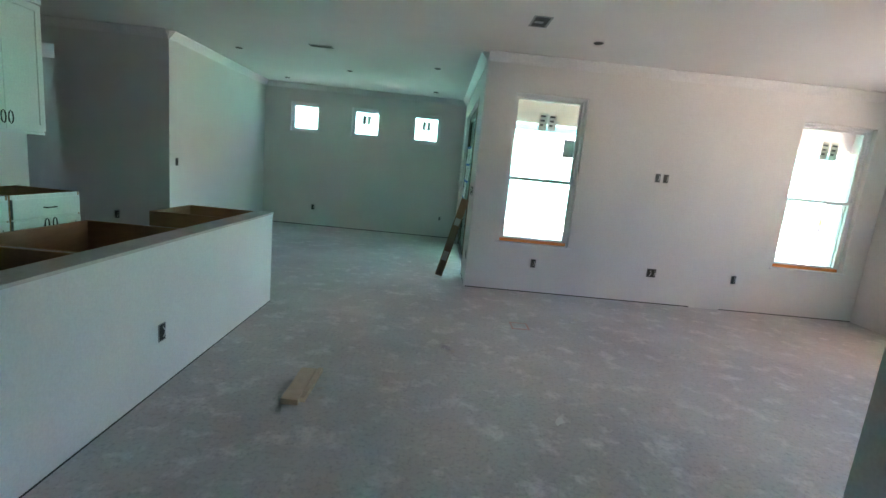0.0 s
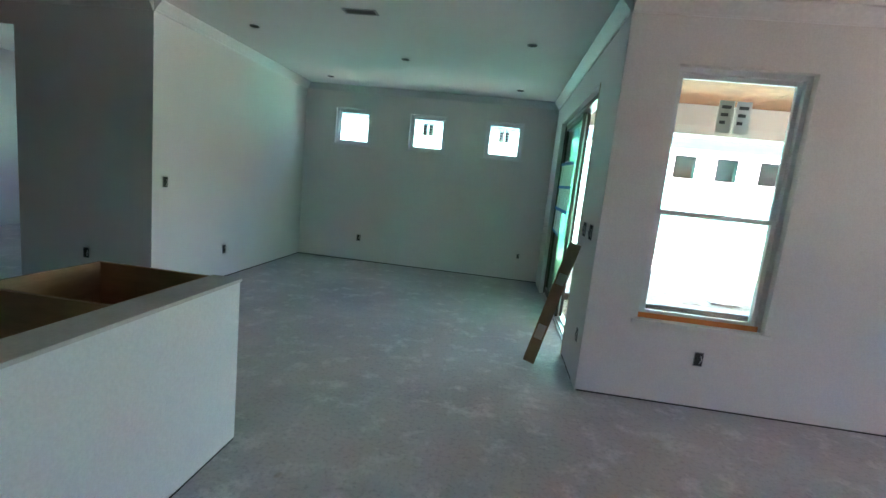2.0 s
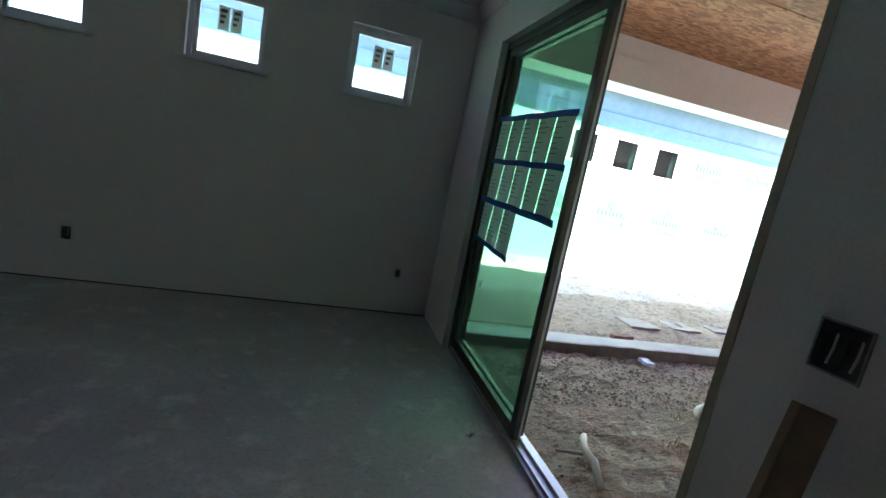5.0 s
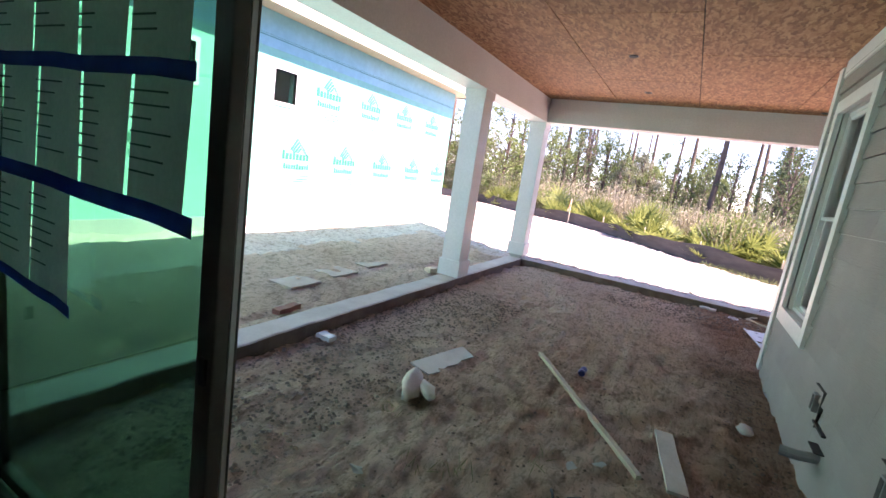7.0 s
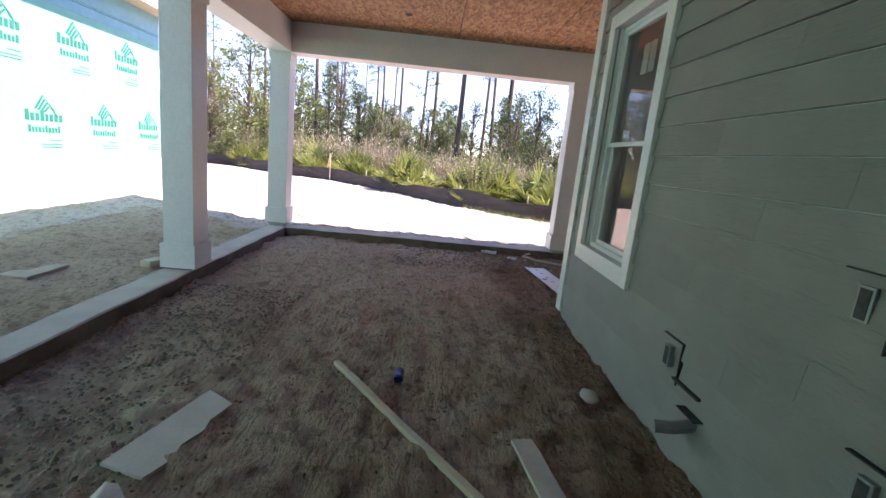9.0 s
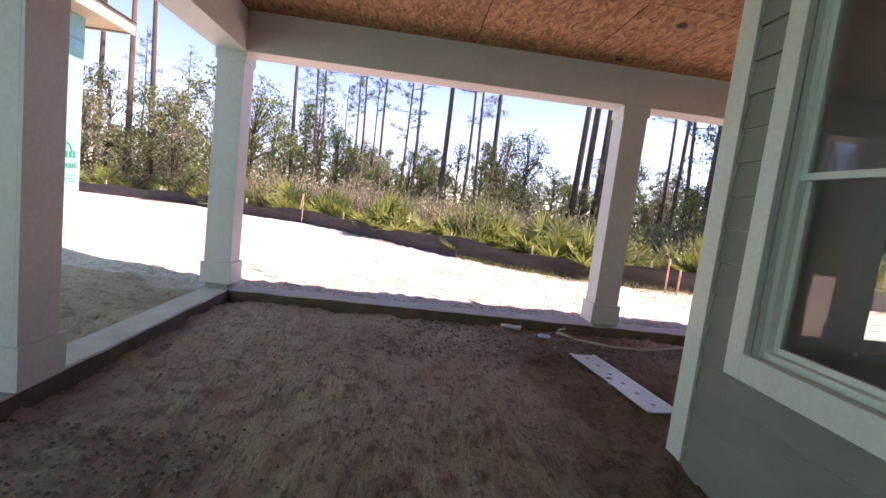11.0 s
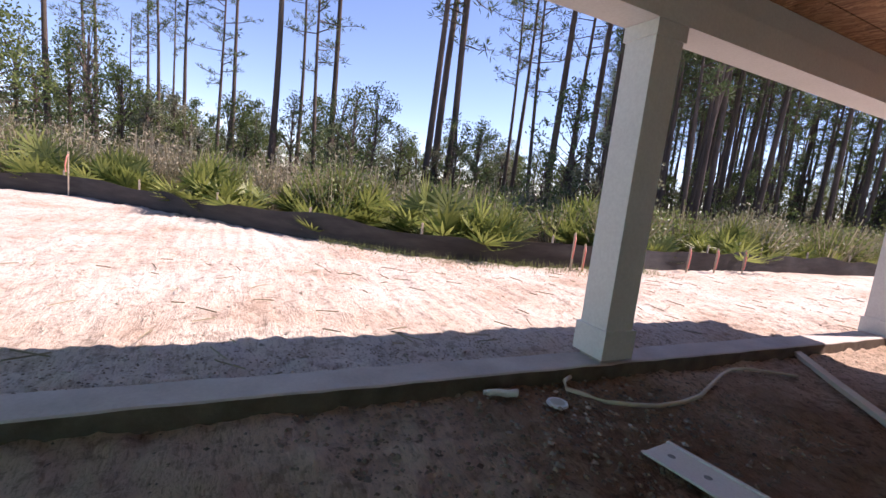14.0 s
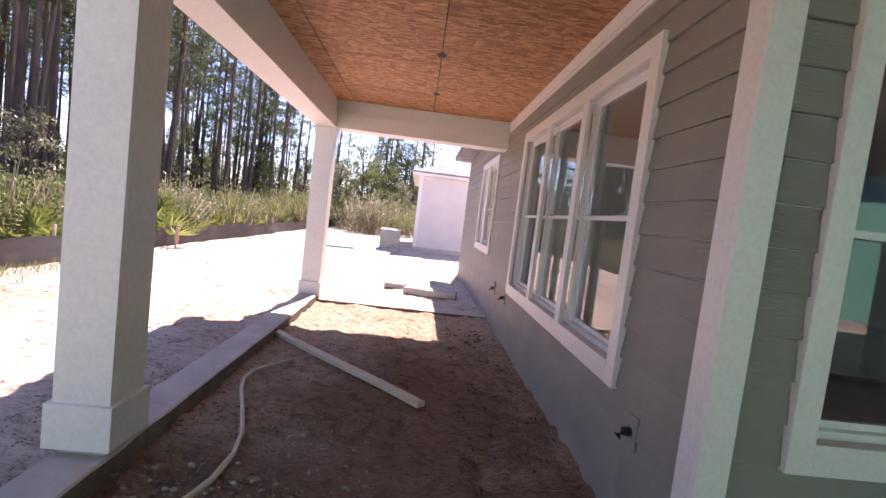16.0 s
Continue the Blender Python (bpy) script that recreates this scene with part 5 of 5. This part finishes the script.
def pine(seed, height, crown_from, radius, clumps):
    rnd = random.Random(seed)
    t = thing("pine_tree", "tall slender pine with a bare dark trunk and thin crown", "tree", 0, 0, -500, "pines behind the fence")
    lean = (rnd.uniform(-0.5, 0.5), rnd.uniform(-0.5, 0.5))
    def axis(f):
        return Vector((lean[0] * f * f + 0.08 * math.sin(f * 5 + seed), lean[1] * f * f + 0.08 * math.cos(f * 4 + seed), height * f - 0.3))
    part("trunk", tube([axis(k / 12) for k in range(13)], radius, 8, 0.25), M_BARK, t, smooth=True)
    limbs = bmesh.new()
    crown = bmesh.new()
    for k in range(clumps):
        f = crown_from + (0.99 - crown_from) * (k + rnd.random()) / clumps
        base = axis(f)
        az = rnd.uniform(0, 6.283)
        reach = (0.5 + 2.0 * math.sin(math.pi * min(1, (f - crown_from) / (1 - crown_from) * 0.85 + 0.15))) * rnd.uniform(0.5, 1.0)
        tip = base + Vector((math.cos(az) * reach, math.sin(az) * reach, rnd.uniform(-0.1, 0.7)))
        mid = (base + tip) / 2 + Vector((0, 0, -0.1))
        tb = tube([base, mid, tip], 0.035, 4, 0.3)
        tmp = bpy.data.meshes.new("limb")
        tb.to_mesh(tmp)
        tb.free()
        limbs.from_mesh(tmp)
        bpy.data.meshes.remove(tmp)
        for c in range(5):
            q = base.lerp(tip, 0.35 + 0.65 * c / 4) + rand_dir(rnd) * 0.22
            for _ in range(11):
                d = rand_dir(rnd, 0.5)
                add_leaf(crown, q + d * 0.03, d, rand_dir(rnd), rnd.uniform(0.22, 0.42), 0.045)
    bare("branchwork", limbs, M_BARK, t)
    bare("crown", crown, M_NEEDLE, t)
    return t


def leafy_tree(seed, height, spread, n_cl, per, leaf, material, label, group):
    rnd = random.Random(seed)
    t = thing("leafy_tree", label, "tree", 0, 0, -500, group)
    part("trunk", tube([(0, 0, -0.3), (0.06, 0.03, height * 0.3), (-0.05, 0.08, height * 0.6), (0.05, 0.0, height * 0.9)], 0.05 + height * 0.012, 7, 0.25), M_BARK, t, smooth=True)
    limbs, crown = bmesh.new(), bmesh.new()
    for k in range(n_cl):
        f = 0.12 + 0.88 * (k + rnd.random()) / n_cl
        r = spread * math.sin(math.pi * (0.18 + 0.74 * f)) * rnd.uniform(0.3, 1.0)
        az = rnd.uniform(0, 6.283)
        q = Vector((r * math.cos(az), r * math.sin(az), height * f))
        tb = tube([(0, 0, q.z * 0.75), q * 0.6 + Vector((0, 0, q.z * 0.33)), q], 0.028, 4, 0.3)
        tmp = bpy.data.meshes.new("limb")
        tb.to_mesh(tmp)
        tb.free()
        limbs.from_mesh(tmp)
        bpy.data.meshes.remove(tmp)
        cs = spread * rnd.uniform(0.16, 0.34)
        for _ in range(per):
            off = rand_dir(rnd) * cs * rnd.random() ** 0.5
            off.z *= 0.7
            add_leaf(crown, q + off, rand_dir(rnd, 0.2), rand_dir(rnd, 0.8), leaf * rnd.uniform(0.7, 1.3), leaf * 0.55)
    bare("branchwork", limbs, M_BARK, t)
    bare("crown", crown, material, t)
    return t


def shrub(seed, height, spread, n, leaf, material, label, cat, twigs):
    rnd = random.Random(seed)
    t = thing("shrub", label, cat, 0, 0, -500, "scrub behind the fence")
    tw, lv = bmesh.new(), bmesh.new()
    for _ in range(twigs):
        az, out = rnd.uniform(0, 6.283), spread * rnd.random() ** 0.6
        tip = Vector((out * math.cos(az), out * math.sin(az), height * rnd.uniform(0.55, 1.0) * (1 - 0.35 * out / spread)))
        root = Vector((tip.x * 0.35, tip.y * 0.35, -0.1))
        mid = (root + tip) / 2 + rand_dir(rnd) * 0.08
        w = 0.012
        for a, b in ((root, mid), (mid, tip)):
            s = (b - a).cross(rand_dir(rnd)).normalized() * w
            tw.faces.new([tw.verts.new(q) for q in (a - s, a + s, b + s * 0.6, b - s * 0.6)])
        for _ in range(n // twigs):
            q = mid.lerp(tip, rnd.random() * 1.05) + rand_dir(rnd) * 0.13
            add_leaf(lv, q, rand_dir(rnd, 0.6), rand_dir(rnd), leaf * rnd.uniform(0.6, 1.4), leaf * 0.5)
    bare("stemwork", tw, M_BRUSH, t)
    bare("foliage", lv, material, t)
    return t


def palmetto(seed, fans, reach):
    rnd = random.Random(seed)
    t = thing("saw_palmetto", "low saw palmetto with yellow-green fan leaves", "palm", 0, 0, -500, "palmettos behind the fence")
    for k in range(fans):
        bm = bmesh.new()
        az = rnd.uniform(0, 6.283)
        el = rnd.uniform(0.35, 1.4)
        d = Vector((math.cos(az) * math.cos(el), math.sin(az) * math.cos(el), math.sin(el)))
        L = reach * rnd.uniform(0.5, 1.0)
        root = Vector((0.25 * rnd.gauss(0, 1), 0.25 * rnd.gauss(0, 1), -0.05))
        hub = root + d * L
        side = d.cross(Vector((0, 0, 1))).normalized()
        s = side * 0.008
        bm.faces.new([bm.verts.new(q) for q in (root - s, root + s, hub + s, hub - s)])
        nrm = side.cross(d).normalized()
        fwd = (d * 0.8 + Vector((0, 0, -0.15))).normalized()
        size = rnd.uniform(0.42, 0.68)
        for j in range(13):
            a = math.radians(-115 + 230 * j / 12)
            ld = (fwd * math.cos(a) + side * math.sin(a) + nrm * 0.12).normalized()
            add_leaf(bm, hub, ld, nrm, size * (1 - 0.18 * abs(math.sin(a))), 0.06)
        bare("fan", bm, M_PALM, t)
    return t


rnd = random.Random(11)


def clear(x, y):
    return not (y > 13.8 and x < 14.2) and not (-18 < y < -9 and x < 10.4)


PLACED = set()


def scatter(sources, count, place_fn, s0, s1, tilt=0.0):
    """Sets a kind of plant out over a stretch; the first of each kind is moved, the others copied."""
    used = 0
    while used < count:
        x, y = place_fn()
        if not clear(x, y):
            continue
        src = sources[used % len(sources)]
        k = rnd.uniform(s0, s1)
        m = pose(x, y, yard_height(x, y) - 0.04, rnd.uniform(-tilt, tilt), rnd.uniform(-tilt, tilt), rnd.uniform(0, 360)) @ Matrix.Scale(k, 4)
        if src.name not in PLACED:
            PLACED.add(src.name)
            src.matrix_basis = m
        else:
            ob = copy_thing(src, m)
            ob.matrix_basis = m
        used += 1


def beyond(y0, y1, d0, d1, power=1.0):
    def f():
        y = rnd.uniform(y0, y1)
        return fence_x(y) + d0 + (d1 - d0) * rnd.random() ** power, y
    return f


def south_woods():
    return rnd.uniform(-5, 45), rnd.uniform(-75, -26)


pines = [pine(s, h, c, r, n) for s, h, c, r, n in ((1, 17, 0.52, 0.15, 24), (2, 20, 0.60, 0.18, 22), (3, 15, 0.45, 0.13, 24), (4, 22, 0.62, 0.20, 24))]
SEEN_FROM = (7.0, 9.9)
for k, (bearing, away, size) in enumerate(((39.8, 27, 1.0), (38.3, 31, 0.9), (37.0, 26, 1.1), (34.6, 33, 0.95), (32.2, 27, 1.15), (29.9, 30, 1.0), (21.4, 29, 0.9), (14.7, 33, 0.85), (6.2, 34, 0.85), (4.0, 37, 0.85), (0.7, 32, 0.9), (-0.5, 36, 0.85),
                                           (-4.4, 24, 1.15), (-7.5, 34, 0.85), (-9.4, 27, 1.0), (-11.0, 28, 0.95), (-22.4, 23, 1.3), (-23.4, 25, 1.2), (-24.6, 24, 1.25), (-25.2, 26, 1.1), (-32.2, 30, 0.9), (-33.2, 31, 0.9), (-34.9, 27, 1.0), (-37.1, 25, 1.05), (-39.5, 28, 1.0), (-41.5, 26, 1.1))):
    x, y = SEEN_FROM[0] + away * math.cos(radians(bearing)), SEEN_FROM[1] + away * math.sin(radians(bearing))
    src = pines[k % 4]
    m = pose(x, y, yard_height(x, y) - 0.04, rnd.uniform(-1.2, 1.2), rnd.uniform(-1.2, 1.2), rnd.uniform(0, 360)) @ Matrix.Scale(size, 4)
    if src.name not in PLACED:
        PLACED.add(src.name)
        src.matrix_basis = m
    else:
        copy_thing(src, m).matrix_basis = m


def south_pines():
    while True:
        y = rnd.uniform(-34, 1)
        x = fence_x(y) + 4 + 34 * rnd.random()
        if y < 9.9 - 0.92 * (x - 7):
            return x, y


scatter(pines, 8, beyond(14, 42, 22, 45), 0.8, 1.1, 1.5)
thin = [pine(s, h, c, r, n) for s, h, c, r, n in ((5, 15, 0.55, 0.12, 20), (6, 17, 0.62, 0.14, 20), (7, 13, 0.5, 0.11, 20))]
scatter(thin, 135, south_pines, 0.8, 1.2, 1.5)
scatter([pine(8, 16, 0.5, 0.14, 22), pine(9, 14, 0.45, 0.13, 22)], 60, south_woods, 0.8, 1.2, 1.5)
trees = [leafy_tree(21, 5.5, 1.9, 46, 46, 0.15, M_LEAF, "bushy green young broadleaf tree", "young trees"), leafy_tree(22, 7.0, 2.1, 54, 44, 0.16, M_NEEDLE, "dark green bushy young pine", "young trees"),
         leafy_tree(23, 4.2, 1.6, 40, 46, 0.14, M_SCRUB, "pale green understorey tree", "young trees")]
scatter(trees, 40, beyond(-2, 12, 11, 34), 0.5, 0.8, 3)
scatter(trees, 46, beyond(12, 45, 6, 30), 0.7, 1.2, 3)
far = [leafy_tree(27, 8.0, 3.2, 60, 40, 0.26, M_LEAF, "distant bushy green woodland tree", "far woodland"), leafy_tree(28, 9.0, 2.8, 60, 40, 0.26, M_NEEDLE, "distant dark green woodland pine", "far woodland")]
scatter(far, 65, beyond(-40, 70, 32, 70), 0.6, 0.95, 3)
scatter(trees, 60, beyond(-34, -2, 4, 26), 0.5, 0.95, 3)
scatter(trees, 45, lambda: (rnd.uniform(-5, 40), rnd.uniform(-60, -21)), 0.6, 1.2, 3)
scatter([leafy_tree(25, 6.5, 2.4, 56, 46, 0.17, M_LEAF, "bushy green broadleaf tree at the clearing's edge", "edge trees"), leafy_tree(26, 5.5, 2.0, 50, 46, 0.15, M_SCRUB, "olive green tree at the clearing's edge", "edge trees")], 14, beyond(17, 40, 2, 8), 0.8, 1.2, 3)
shrubs = [shrub(31, 1.5, 0.9, 700, 0.075, M_SCRUB, "grey-green twiggy scrub bush", "bush", 50), shrub(32, 1.2, 1.0, 650, 0.08, M_LEAF, "dense green scrub bush", "bush", 46), shrub(33, 1.5, 0.9, 700, 0.075, M_LEAF, "leafy green woodland edge bush", "bush", 55)]
scatter(shrubs, 260, beyond(-30, 36, 1.7, 12, 1.1), 0.8, 1.6, 4)
dry = [shrub(34, 2.0, 0.8, 420, 0.10, M_BRUSH, "tall dry tan brush", "bush", 90), shrub(35, 1.7, 0.9, 500, 0.09, M_BRUSH, "dry tan leafless scrub brush", "bush", 80)]
scatter(dry, 32, beyond(6, 34, 2.6, 9), 0.9, 1.4, 4)
scatter(shrubs, 50, lambda: (rnd.uniform(7, 19), rnd.uniform(-30, -19)), 1.3, 2.2, 4)
scatter(trees, 30, lambda: (rnd.uniform(6, 22), rnd.uniform(-44, -24)), 0.7, 1.2, 3)
palms = [palmetto(s, n, r) for s, n, r in ((41, 24, 0.75), (42, 19, 0.6), (43, 28, 0.9))]
scatter(palms, 84, beyond(-24, 32, 0.7, 5.0, 1.2), 0.75, 1.35, 3)

# thin grass along the fence, and twigs on the sand
gb = bmesh.new()
for _ in range(1500):
    y = rnd.uniform(1.5, 8.2)
    x = fence_x(y) - 0.12 - abs(rnd.gauss(0, 0.35))
    z = yard_height(x, y) - 0.01
    add_leaf(gb, Vector((x, y, z)), rand_dir(rnd, 2.2), rand_dir(rnd), rnd.uniform(0.08, 0.22), 0.008)
for cx, cy in ((3.9, 9.55), (3.75, 9.75), (4.15, 10.15), (4.3, 9.2)):
    for _ in range(14):
        add_leaf(gb, Vector((cx + rnd.gauss(0, 0.05), cy + rnd.gauss(0, 0.05), GZ)), rand_dir(rnd, 1.6), rand_dir(rnd), rnd.uniform(0.05, 0.14), 0.005)
tagged(part("grass", gb, M_GRASS), "thin sparse green grass blades on sand", "grass", kind="stuff")
tw = bmesh.new()
for _ in range(260):
    x, y = rnd.uniform(10.7, 14.4), rnd.uniform(-6, 13)
    a = rnd.uniform(0, 3.14)
    L = rnd.uniform(0.05, 0.28)
    d = Vector((math.cos(a), math.sin(a), 0.02))
    p = Vector((x, y, yard_height(x, y) + 0.02))
    s = Vector((-d.y, d.x, 0)) * 0.003
    q = [tw.verts.new(v) for v in (p - s, p + s, p + d * L + s, p + d * L - s, p + Vector((0, 0, 0.01)), p + d * L + Vector((0, 0, 0.01)))]
    tw.faces.new((q[0], q[4], q[5], q[3]))
    tw.faces.new((q[1], q[2], q[5], q[4]))
tagged(part("twigs", tw, M_BRUSH), "dry twigs and straw scattered on the sand", "twigs", kind="stuff")

# white pipe scraps outside the sliding door
tagged(part("pipe_scrap", tube([(3.08, 9.86, GZ + 0.03), (3.00, 9.74, GZ + 0.05), (2.96, 9.66, GZ + 0.06), (2.96, 9.55, GZ + 0.05), (2.88, 9.36, GZ + 0.03)], 0.024, 8), M_STRAW, smooth=True), "off-white crumpled pipe scrap lying on the soil", "pipe scrap", "pipe scraps")
tagged(part("pipe_scrap", tube([(2.93, 9.64, GZ + 0.05), (2.86, 9.66, GZ + 0.045), (2.78, 9.70, GZ + 0.03)], 0.016, 8, 0.6), M_STRAW, smooth=True), "short off-white pipe branch lying on the soil", "pipe scrap", "pipe scraps")
for k, (dx, dy) in enumerate(((0.16, 0.05), (-0.10, 0.13), (0.05, -0.17), (0.20, -0.10))):
    tagged(part("dark_strip", tube([(3.93, 9.01, GZ + 0.03), (3.93 + dx * 0.5, 9.01 + dy * 0.5, GZ + 0.055), (3.93 + dx, 9.01 + dy, GZ + 0.02)], 0.008, 5), M_DARK, smooth=True), "black plastic strip curled on the soil", "plastic strip", "dark strips on the soil")
bottle = thing("plastic_bottle", "crushed clear plastic bottle lying by the footing", "bottle", 10.10, 8.17, GZ + 0.045)
bottle.rotation_euler = (0, 0, math.radians(75))
part("body", tube([(-0.11, 0, 0), (-0.10, 0, 0.002), (-0.04, 0.004, -0.004), (0.02, -0.003, 0.003), (0.07, 0, 0), (0.10, 0, 0)], 0.028, 12, 0.75), M_SHEET, bottle, smooth=True)
part("cap", tube([(0.1005, 0, 0), (0.125, 0, 0)], 0.016, 10), M_VINYL, bottle)
scrap(3.55, 9.95, GZ, 0.07, M_PAPER, 71, "paper_scrap", "white paper cup scrap on the soil", "scrap", "porch scraps")
scrap(4.38, 9.02, GZ + 0.01, 0.06, M_PAPER, 72, "paper_scrap", "white crumpled scrap on the soil", "scrap", "porch scraps")
scrap(4.51, 8.88, GZ + 0.01, 0.07, M_PAPER, 73, "paper_scrap", "white crumpled scrap on the soil", "scrap", "porch scraps")

# ---- lap siding planks ----
clad(wall_north, "x", YO, 2.46, XO - 0.108, [W1, W2], (4.6, 5.4, 4.1, 5.0))
clad(wall_east, "y", XO, -3.2, YO - 0.100, [TW, FW], (3.2, 7.12, 0.9, 2.4))
